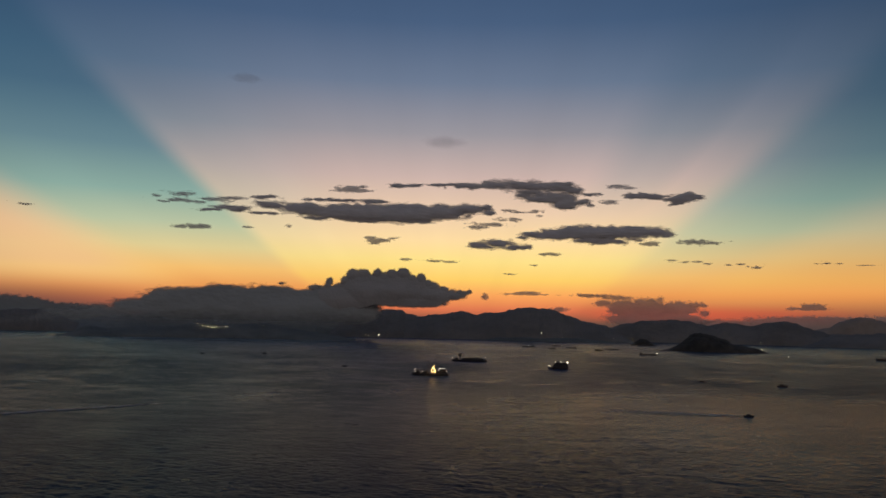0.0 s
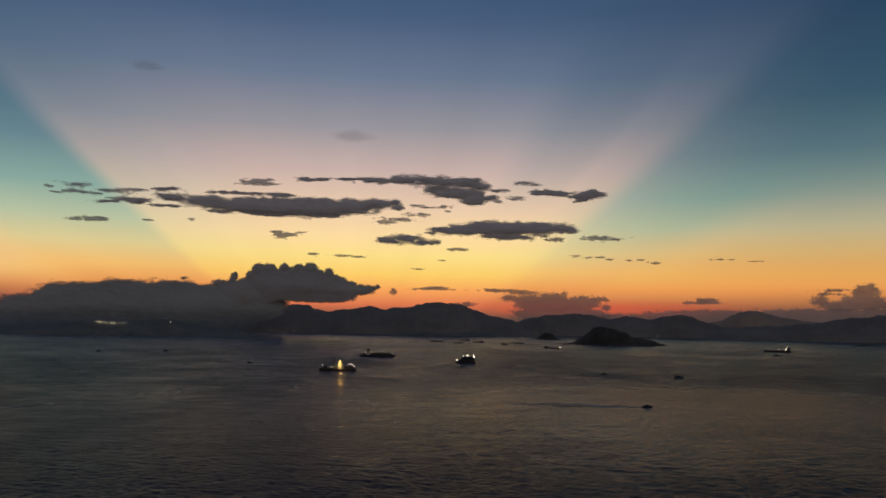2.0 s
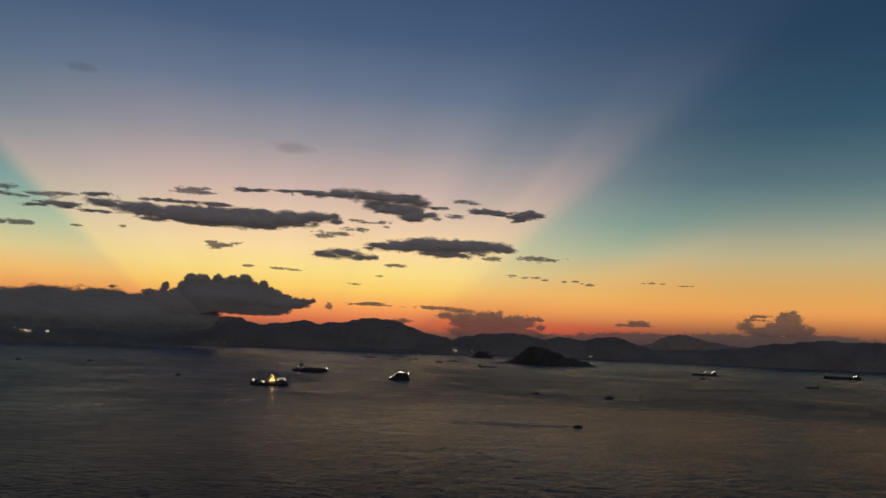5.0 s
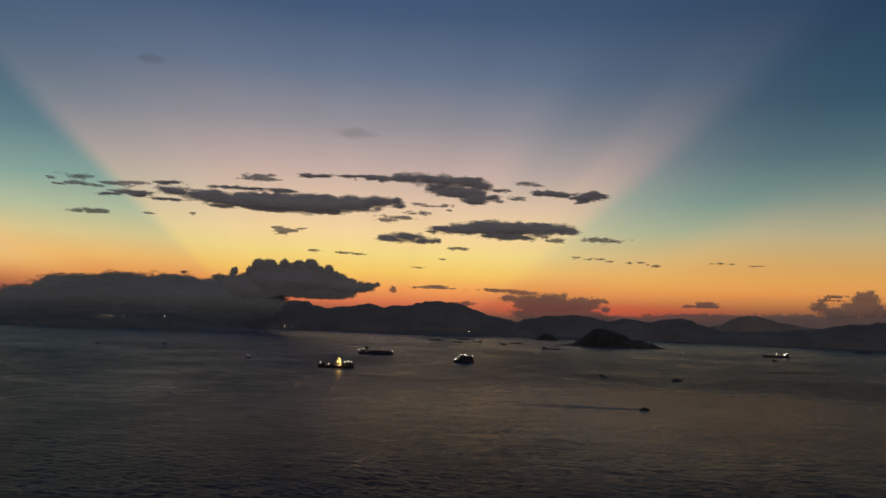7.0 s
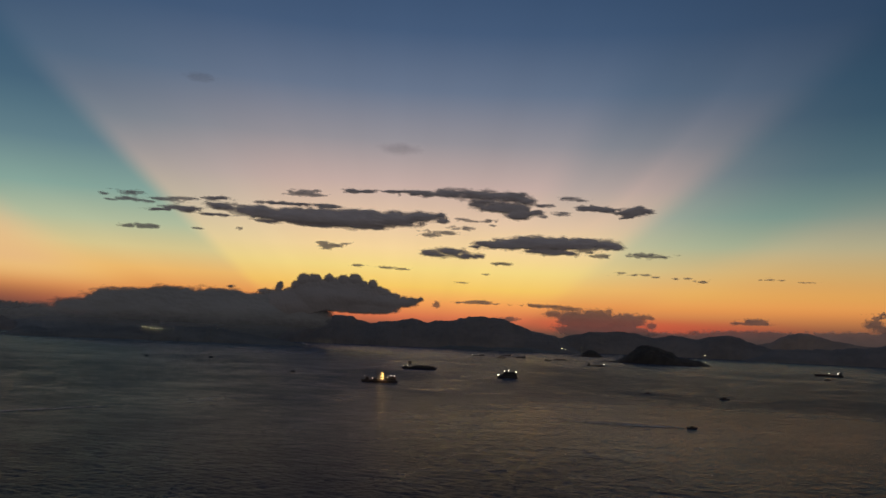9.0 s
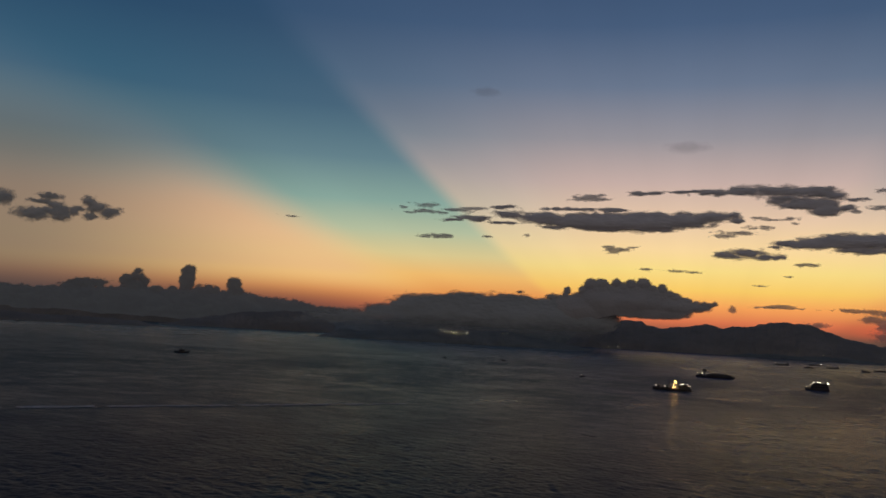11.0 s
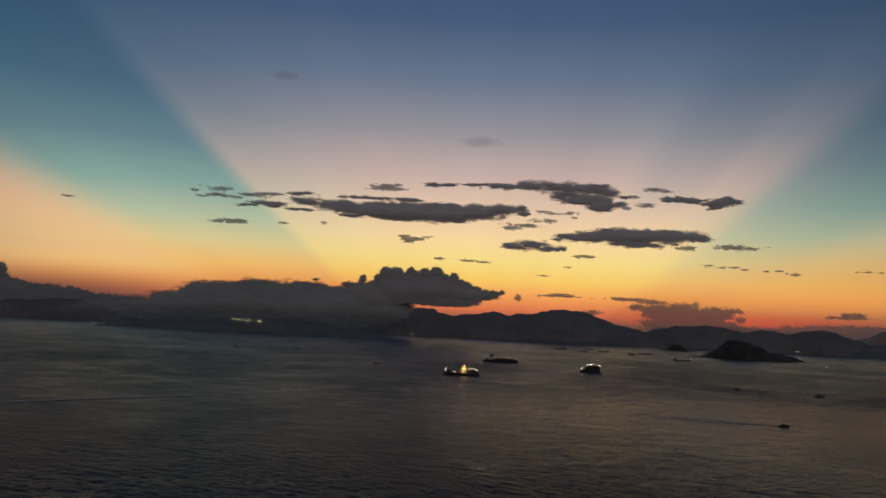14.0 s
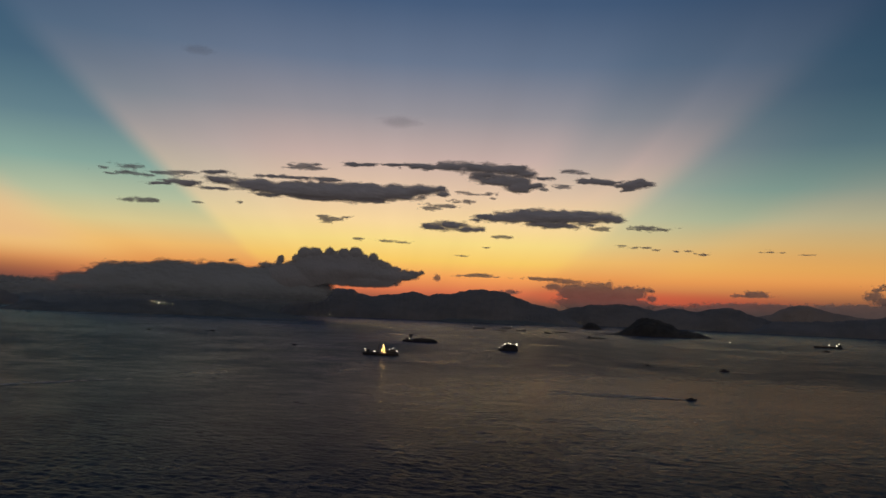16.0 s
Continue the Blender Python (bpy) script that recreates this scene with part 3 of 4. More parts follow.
    # vapour scatters light round its lumps: normals lean towards the even outer side
    tx, tz = np.gradient(bulk, step)
    lean = np.stack([-tx[used], np.full(n, -1.0), -tz[used]], -1)
    lean /= np.linalg.norm(lean, axis=1)[:, None]
    even = np.array((0.0, -0.92, 0.38))
    both = lean * shade + even * (1 - shade)
    both /= np.linalg.norm(both, axis=1)[:, None]
    front = both[:, :1] * axis_x + both[:, 1:2] * axis_y + both[:, 2:] * np.array((0, 0, 1.0))
    rear = both[:, :1] * axis_x - both[:, 1:2] * axis_y + both[:, 2:] * np.array((0, 0, 1.0))
    me = bpy.data.meshes.new("cloud")
    me.vertices.add(len(verts))
    me.vertices.foreach_set("co", verts.ravel())
    me.loops.add(faces.size)
    me.loops.foreach_set("vertex_index", faces.ravel())
    me.polygons.add(len(faces))
    me.polygons.foreach_set("loop_start", np.arange(len(faces)) * 4)
    me.update(calc_edges=True)
    me.polygons.foreach_set("use_smooth", [True] * len(faces))
    me.attributes.new("vapour", "FLOAT", "POINT").data.foreach_set("value", np.concatenate([fd, fd]))
    me.normals_split_custom_set_from_vertices(np.concatenate([front, rear]))
    me.materials.append(mat)
    ob = tagged(new("cloud", me), label, "cloud")
    ob.location = at
    return ob


SEED = [10]


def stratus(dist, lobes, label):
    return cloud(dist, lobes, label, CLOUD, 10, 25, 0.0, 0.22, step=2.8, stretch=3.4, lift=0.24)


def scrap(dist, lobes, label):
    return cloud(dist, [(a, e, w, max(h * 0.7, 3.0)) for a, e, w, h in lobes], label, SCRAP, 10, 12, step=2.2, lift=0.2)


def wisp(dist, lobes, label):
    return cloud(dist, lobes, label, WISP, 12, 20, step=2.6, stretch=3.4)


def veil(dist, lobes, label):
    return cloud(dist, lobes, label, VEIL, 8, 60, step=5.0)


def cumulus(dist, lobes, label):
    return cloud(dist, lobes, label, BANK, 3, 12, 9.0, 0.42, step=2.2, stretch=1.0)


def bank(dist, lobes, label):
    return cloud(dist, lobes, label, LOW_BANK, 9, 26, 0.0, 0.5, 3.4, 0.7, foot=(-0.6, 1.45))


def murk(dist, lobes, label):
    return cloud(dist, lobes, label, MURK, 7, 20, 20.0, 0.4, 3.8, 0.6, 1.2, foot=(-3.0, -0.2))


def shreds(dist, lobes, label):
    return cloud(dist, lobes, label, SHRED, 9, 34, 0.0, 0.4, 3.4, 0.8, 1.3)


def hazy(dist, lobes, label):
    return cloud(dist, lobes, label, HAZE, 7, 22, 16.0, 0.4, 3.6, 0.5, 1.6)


stratus(4500, [(12.25, 8.12, 123, 31), (14.53, 7.76, 122, 21), (9.91, 7.92, 186, 40), (7.54, 7.79, 218, 50), (5.15, 7.79, 219, 59), (2.75, 7.83, 219, 63), (0.34, 7.97, 188, 50), (-1.67, 8.25, 125, 34), (-2.88, 8.38, 47, 22), (-3.08, 8.03, 38, 16), (16.02, 7.56, 91, 9), (9.10, 7.33, 124, 15), (5.93, 7.25, 187, 16), (1.93, 7.33, 125, 16), (12.61, 7.52, 123, 9), (7.57, 8.61, 218, 12), (5.18, 8.63, 125, 16), (12.66, 8.60, 98, 12)],
      "long dark slate-grey cloud bar with ragged edges at sunset")
wisp(4520, [(18.21, 8.49, 84, 15), (18.55, 8.05, 78, 12), (17.60, 8.03, 90, 15), (16.24, 8.24, 109, 12), (14.75, 8.41, 92, 9), (19.86, 8.25, 36, 9), (19.52, 7.94, 42, 9)],
      "thin wispy grey cloud streak high in the dusk sky")
stratus(4550, [(0.38, 9.92, 127, 11), (-1.64, 9.88, 127, 22), (-3.65, 9.98, 127, 32), (-5.66, 9.96, 189, 35), (-7.85, 9.84, 141, 38), (-9.04, 9.60, 78, 28), (-6.07, 9.52, 110, 22), (-7.86, 9.05, 141, 44), (-8.45, 8.74, 88, 44), (-6.67, 9.05, 110, 31), (-9.63, 8.81, 63, 25), (-5.67, 9.25, 79, 19), (-10.02, 9.36, 87, 12), (3.49, 9.83, 57, 16), (2.20, 9.83, 79, 10)],
      "dark slate-grey flat cloud with ragged edges in the sunset sky")
wisp(4560, [(6.80, 9.47, 54, 19), (6.16, 9.38, 63, 13), (5.93, 9.63, 38, 13), (7.43, 9.29, 38, 9), (7.60, 9.48, 25, 6)],
      "thin wispy grey cloud streak high in the dusk sky")
stratus(4480, [(-13.50, 9.24, 76, 15), (-14.64, 9.11, 91, 18), (-16.14, 8.96, 84, 27), (-16.70, 9.18, 42, 24), (-17.06, 9.02, 66, 15), (-16.14, 8.66, 54, 18), (-12.93, 9.14, 37, 12)],
      "dark slate-grey flat cloud with ragged edges in the sunset sky")
wisp(4480, [(-12.16, 9.88, 55, 12), (-12.81, 9.76, 49, 9)],
      "thin wispy grey cloud streak high in the dusk sky")
wisp(4480, [(-11.70, 8.84, 37, 12), (-11.19, 8.73, 31, 9), (-10.26, 8.58, 31, 12)],
      "thin wispy grey cloud streak high in the dusk sky")
stratus(4400, [(-10.42, 6.66, 271, 48), (-12.74, 6.69, 209, 42), (-7.68, 6.45, 167, 33), (-8.86, 6.77, 182, 36), (-14.63, 6.68, 119, 36), (-15.38, 6.52, 65, 18), (-6.30, 6.52, 91, 24), (-5.51, 6.31, 46, 18), (-10.81, 6.15, 181, 27), (-12.35, 6.07, 75, 21), (-13.31, 6.18, 75, 12)],
      "dark slate-grey flat cloud with ragged edges in the sunset sky")
stratus(4420, [(-3.72, 5.81, 123, 34), (-2.92, 5.68, 92, 28), (-4.92, 5.67, 77, 28), (-2.12, 5.74, 46, 22), (-5.91, 5.64, 31, 12)],
      "dark slate-grey flat cloud with ragged edges in the sunset sky")
scrap(4420, [(-14.25, 5.91, 48, 18), (-13.80, 5.87, 42, 12)],
      "small dark grey cloud scrap drifting in the yellow sky")
scrap(4420, [(-17.41, 6.00, 82, 24), (-16.86, 6.08, 47, 21), (-18.32, 5.95, 58, 15)],
      "small dark grey cloud scrap drifting in the yellow sky")
scrap(4440, [(-3.22, 7.24, 111, 22), (-4.29, 7.53, 80, 19), (-2.18, 7.02, 80, 19), (-4.89, 7.65, 43, 12)],
      "small dark grey cloud scrap drifting in the yellow sky")
scrap(4440, [(-4.56, 8.21, 40, 15), (-5.28, 8.09, 68, 9), (-6.48, 8.18, 37, 15), (-6.68, 7.83, 28, 12)],
      "small dark grey cloud scrap drifting in the yellow sky")
scrap(4440, [(5.01, 5.81, 43, 25), (4.30, 5.91, 43, 22), (3.70, 6.09, 25, 12), (5.42, 6.08, 31, 12)],
      "small dark grey cloud scrap drifting in the yellow sky")
scrap(4440, [(17.26, 6.34, 74, 18), (17.99, 6.26, 59, 12), (16.63, 6.41, 36, 12)],
      "small dark grey cloud scrap drifting in the yellow sky")
scrap(4440, [(13.71, 6.49, 39, 9)],
      "small dark grey cloud scrap drifting in the yellow sky")
scrap(4440, [(10.95, 6.66, 27, 18)],
      "small dark grey cloud scrap drifting in the yellow sky")
scrap(4440, [(2.66, 4.64, 28, 9)],
      "small dark grey cloud scrap drifting in the yellow sky")
scrap(4440, [(0.58, 4.57, 74, 12), (-0.34, 4.51, 56, 9)],
      "small dark grey cloud scrap drifting in the yellow sky")
scrap(4440, [(-4.59, 3.75, 40, 9)],
      "small dark grey cloud scrap drifting in the yellow sky")
scrap(4440, [(-6.36, 4.38, 34, 9)],
      "small dark grey cloud scrap drifting in the yellow sky")
scrap(4440, [(-7.30, 5.18, 49, 12), (-7.70, 5.14, 28, 12)],
      "small dark grey cloud scrap drifting in the yellow sky")
scrap(4700, [(-5.44, 2.34, 111, 16), (-6.54, 2.32, 85, 10), (-5.83, 2.46, 65, 10)],
      "small dark grey cloud scrap drifting in the yellow sky")
scrap(4440, [(-15.75, 4.79, 36, 9), (-15.60, 4.67, 27, 6)],
      "small dark grey cloud scrap drifting in the yellow sky")
scrap(4440, [(-16.56, 4.67, 44, 12)],
      "small dark grey cloud scrap drifting in the yellow sky")
scrap(4440, [(-17.44, 4.67, 30, 9), (-17.98, 4.55, 24, 9)],
      "small dark grey cloud scrap drifting in the yellow sky")
scrap(4440, [(-19.34, 4.47, 18, 9)],
      "small dark grey cloud scrap drifting in the yellow sky")
scrap(4440, [(-20.16, 4.51, 35, 9)],
      "small dark grey cloud scrap drifting in the yellow sky")
scrap(4440, [(-21.03, 4.28, 35, 12), (-20.58, 4.35, 17, 9)],
      "small dark grey cloud scrap drifting in the yellow sky")
scrap(4440, [(-24.74, 4.49, 18, 5)],
      "small dark grey cloud scrap drifting in the yellow sky")
scrap(4440, [(-25.29, 4.51, 22, 5)],
      "small dark grey cloud scrap drifting in the yellow sky")
scrap(4440, [(-25.98, 4.48, 22, 5)],
      "small dark grey cloud scrap drifting in the yellow sky")
scrap(4440, [(-27.35, 4.36, 53, 5)],
      "small dark grey cloud scrap drifting in the yellow sky")
scrap(4440, [(27.52, 7.08, 50, 8)],
      "small dark grey cloud scrap drifting in the yellow sky")
veil(4600, [(0.25, 12.88, 135, 42)],
      "faint pale smudge of thin cloud high in the sky")
veil(4600, [(14.36, 16.55, 100, 31)],
      "faint pale smudge of thin cloud high in the sky")
shreds(4440, [(47.40, 5.84, 125, 70), (45.90, 6.56, 80, 50), (43.97, 5.70, 109, 41), (42.65, 6.35, 52, 30), (42.35, 5.92, 69, 50), (43.12, 6.00, 77, 27), (41.65, 6.05, 36, 31), (40.75, 6.83, 45, 36), (40.25, 6.49, 70, 37), (39.61, 6.21, 59, 37), (39.09, 6.35, 48, 23), (40.61, 5.90, 48, 22), (43.04, 6.94, 66, 19), (43.37, 6.53, 82, 16), (41.25, 6.29, 70, 17)],
      "torn dark grey cloud shreds above the hazy sea horizon")
cumulus(3450, [(3.80, 2.38, 192, 70), (5.70, 2.29, 101, 72), (1.00, 2.13, 111, 43), (-0.59, 2.12, 72, 24), (2.59, 1.73, 159, 34), (7.33, 1.70, 131, 62), (1.39, 1.68, 108, 29), (4.21, 2.89, 144, 38), (2.01, 2.70, 72, 34), (6.41, 3.38, 35, 32), (6.94, 2.97, 26, 26), (5.69, 3.44, 35, 29), (5.17, 3.14, 29, 26), (4.71, 3.55, 23, 26), (4.18, 3.25, 35, 29), (3.67, 3.42, 35, 32), (2.91, 3.56, 35, 32), (2.31, 3.21, 29, 26), (1.63, 3.23, 26, 29), (2.02, 2.90, 41, 29), (1.14, 2.92, 23, 23), (0.70, 2.73, 26, 23), (0.01, 2.51, 29, 20), (-0.59, 2.40, 26, 17), (-1.11, 2.37, 23, 17), (-1.46, 2.34, 21, 14), (-1.78, 2.43, 18, 14), (8.04, 2.94, 17, 20), (8.15, 2.62, 20, 20), (7.64, 2.60, 17, 14), (9.08, 2.48, 29, 17), (8.49, 2.42, 35, 17), (7.17, 2.61, 29, 20), (5.80, 2.96, 72, 31), (3.42, 3.07, 86, 31), (1.82, 2.87, 58, 26), (0.82, 2.65, 48, 22)],
      "towering dark grey cumulus bank above the hills at dusk")
bank(3460, [(14.97, 0.91, 221, 100), (17.54, 0.84, 230, 90), (11.95, 0.87, 212, 106), (8.87, 0.87, 191, 100), (6.52, 0.85, 144, 86), (20.35, 0.20, 170, 84), (22.74, -0.22, 200, 78), (25.04, -0.63, 186, 81), (27.26, -1.02, 182, 81), (29.39, -1.40, 178, 76), (18.54, -0.58, 686, 69), (8.83, -0.30, 286, 67), (11.37, 2.68, 24, 12), (12.97, 2.59, 71, 7)],
      "low dark grey cloud bank lying on the hills")
hazy(4900, [(-10.44, 2.30, 141, 13), (-12.05, 2.17, 134, 20), (-11.14, 1.77, 67, 27), (-12.55, 1.48, 107, 57), (-13.94, 1.46, 139, 63), (-14.95, 2.09, 26, 26), (-14.24, 2.04, 73, 23), (-16.10, 1.50, 138, 49), (-17.05, 1.74, 91, 23), (-17.67, 1.75, 36, 20), (-17.81, 1.18, 33, 29), (-14.62, 0.74, 314, 59)],
      "hazy pinkish-brown cumulus with an anvil top near the horizon")
hazy(4900, [(-25.26, 0.63, 554, 49), (-31.20, 0.66, 628, 56), (-18.91, 0.52, 402, 30), (-35.73, 0.70, 423, 60)],
      "low band of brown haze over the hills")
hazy(4900, [(-24.32, 1.75, 75, 19), (-24.32, 1.61, 118, 12)],
      "small lens-shaped hazy cloud near the horizon")
hazy(4900, [(-34.00, 2.37, 74, 46), (-34.29, 2.70, 28, 21), (-33.51, 2.25, 43, 34), (-33.83, 1.69, 129, 52), (-34.85, 1.58, 76, 34), (-32.53, 1.43, 137, 37)],
      "hazy brown cumulus tower near the horizon")
hazy(4900, [(-31.27, 1.79, 56, 28), (-31.40, 2.12, 25, 19), (-32.20, 2.43, 78, 9), (-32.00, 2.21, 56, 9)],
      "small hazy brown cloud patch near the horizon")
hazy(4900, [(-7.93, 1.28, 68, 20)],
      "small hazy brown cloud patch near the horizon")
hazy(4900, [(-2.90, 2.13, 27, 27)],
      "small hazy brown cloud patch near the horizon")
murk(4900, [(34.18, 2.59, 45, 58), (33.96, 2.88, 29, 32), (34.28, 2.09, 48, 65), (32.96, 1.56, 91, 42), (32.37, 1.54, 46, 36), (31.17, 2.02, 49, 53), (31.41, 2.23, 26, 33), (30.93, 2.16, 30, 36), (31.05, 1.57, 53, 59), (38.00, 1.97, 50, 44), (37.38, 2.55, 32, 28), (37.55, 2.24, 32, 32), (36.87, 1.93, 35, 29), (37.17, 2.20, 28, 32), (37.55, 1.57, 82, 50), (40.56, 1.55, 117, 37), (39.85, 1.65, 84, 31), (41.36, 1.37, 67, 31), (43.52, -0.45, 450, 144), (40.35, -0.38, 462, 154), (37.01, -0.30, 474, 164), (33.86, -0.25, 388, 161), (31.32, -0.25, 360, 164), (28.33, -0.33, 365, 146), (24.88, -0.35, 370, 114), (45.92, -0.57, 351, 161), (36.14, 1.32, 76, 38), (35.17, 1.41, 38, 38)],
      "hazy grey cumulus towers above the low islands")

# ---- vessels ----
def lamp(at, r, mat, parent, name="deck_light", label=""):
    return part(name, globe(at, r * 0.6), mat, parent, label)


def windows(name, x0, x1, y, z, count, w, h, parent):
    for i in range(count):
        x = x0 + (x1 - x0) * (i + 0.5) / count
        part(name, box(x - w / 2, x + w / 2, y - 0.06, y + 0.06, z - h / 2, z + h / 2, 0.03), PANE, parent)


def rail(x0, x1, y, z, parent, step=2.4):
    b = None
    n = max(int(abs(x1 - x0) / step), 1)
    for i in range(n + 1):
        x = x0 + (x1 - x0) * i / n
        b = bar((x, y, z), (x, y, z + 1.05), 0.04, b, 5)
    for k in (0.5, 1.05):
        b = bar((x0, y, z + k), (x1, y, z + k), 0.035, b, 5)
    part("railing", b, STEEL, parent)


def flipped(b, flip):
    if flip:
        bmesh.ops.transform(b, matrix=Matrix.Rotation(math.pi, 4, "Z"), verts=b.verts[:])
    return b


def work_ship():
    """The anchored work ship whose derrick tower is strung with golden lamps; its bow points to -x."""
    t = thing("work_ship", "dark work ship with a tower of golden lamps, anchored offshore", "ship", ship_pose(0.80, -3.47, 3))
    part("hull", flipped(hull(41.5, 9.0, 2.5, 2.0, 0.2, 0.05, 1.5), True), HULL, t, "black-painted steel hull")
    part("deck", box(-18.5, 20.2, -4.0, 4.0, 2.35, 2.52, 0.04), RUST, t)
    part("forecastle", box(-18.6, -12.5, -3.2, 3.2, 2.5, 4.1, 0.2), HULL, t)
    part("hatch", box(-11.5, -1.5, -3.4, 3.4, 2.5, 3.9, 0.15), HULL, t)
    house = part("deckhouse", box(9.0, 19.0, -3.6, 3.6, 2.5, 5.2, 0.12), HOUSE, t, "weathered grey deckhouse")
    bridge = part("bridge", box(10.2, 16.0, -3.2, 3.2, 5.2, 7.6, 0.12), HOUSE, t)
    part("bridge_roof", box(9.8, 16.4, -3.5, 3.5, 7.6, 7.8, 0.05), HOUSE, t)
    windows("window", 9.6, 18.4, -3.62, 4.1, 6, 0.9, 0.8, house)
    windows("window", 10.5, 15.7, -3.22, 6.7, 5, 0.75, 0.8, bridge)
    part("winch_house", box(-16.8, -12.8, -2.4, 2.4, 4.0, 6.6, 0.2), HULL, t)
    part("winch", bar((-10.6, -2.4, 4.9), (-10.6, 2.4, 4.9), 1.0, None, 14), STEEL, t)
    part("pipe_rack", box(-9.4, -4.6, -3.0, 3.0, 3.9, 6.0, 0.15), HULL, t)
    part("generator_house", box(6.6, 9.2, -2.8, 2.8, 2.5, 6.4, 0.15), HULL, t)
    part("lifeboat", flipped(hull(4.6, 1.7, 0.7, 0.6, 0.35, 0.2, 0.3), False), RUST, t).location = (17.0, -3.4, 6.0)
    part("radar_mast", bar((13.0, 0, 7.8), (13.0, 0, 11.4), 0.14, None, 8, 0.07), STEEL, t)
    part("radar_bar", box(11.9, 14.1, -0.15, 0.15, 10.4, 10.7, 0.05), STEEL, t)
    part("funnel", bar((17.4, 0, 5.2), (17.4, 0, 8.4), 0.8, None, 12, 0.65), HULL, t)
    part("foremast", bar((-17.6, 0, 4.0), (-17.6, 0, 9.2), 0.14, None, 8, 0.08), STEEL, t)
    part("mast", bar((-3.2, 0, 2.5), (-3.2, 0, 17.5), 0.42, None, 8, 0.22), STEEL, t)
    boom = bar((-3.2, 0, 5.0), (-10.5, 0, 9.5), 0.13)
    boom = bar((-10.5, 0, 9.5), (-3.2, 0, 16.0), 0.04, boom)
    part("boom", boom, STEEL, t)
    rail(-12.0, 8.6, -4.1, 2.5, t)
    # derrick tower, 12 m high, with lamps along its legs and cross bars
    legs = None
    for x in (-1.6, 7.4):
        for y in (-2.2, 2.2):
            legs = bar((x, y, 2.5), (2.9 + (x - 2.9) * 0.12, y * 0.15, 14.6), 0.16, legs)
    for k in (0.18, 0.4, 0.62, 0.82):
        w, z = 4.5 * (1 - k * 0.88), 2.5 + 12.1 * k
        for y in (-1, 1):
            yy = y * 2.2 * (1 - k * 0.85)
            legs = bar((2.9 - w, yy, z), (2.9 + w, yy, z), 0.09, legs)
    tower = part("derrick_tower", legs, STEEL, t, "steel lattice tower")
    for k in (0.0, 0.1, 0.2, 0.3, 0.4, 0.5, 0.6, 0.7, 0.8, 0.9, 1.0):
        w, z, y = 2.6 * (1 - k * 0.94), 3.4 + 8.8 * k, -2.4 * (1 - k * 0.82)
        spots = (-1.0, 1.0) if k < 0.95 else (0.0,)
        if k in (0.2, 0.5):
            spots = (-1.0, -0.4, 0.2, 1.0)
        elif k in (0.0, 0.7):
            spots = (-1.0, 0.0, 1.0)
        for u in spots:
            part("lamp", globe((2.9 + u * w, y, z), 0.17), GOLD, tower)
    # added unseen light: strengthens the tower lamps' golden streak on the water
    streak_fill = bpy.data.lights.new("flood_light", "POINT")
    streak_fill.color, streak_fill.energy, streak_fill.shadow_soft_size = (1.0, 0.52, 0.13), 1700.0, 0.6
    glow = new("flood_light", streak_fill)
    glow.parent, glow.location = t, (2.9, -5.2, 5.5)
    lamp((-18.2, -0.6, 7.2), 0.4, WHITE, t)
    lamp((-18.0, -0.5, 5.4), 0.35, WHITE, t)
    for x, z in ((-8.6, 4.6), (-6.8, 4.4)):
        lamp((x, -3.6, z), 0.36, WHITE, t)
    for x, z in ((9.4, 7.4), (11.6, 8.5), (13.9, 8.6), (16.3, 8.3), (17.8, 6.2)):
        lamp((x, -4.3, z), 0.36, WHITE, t)
    return t


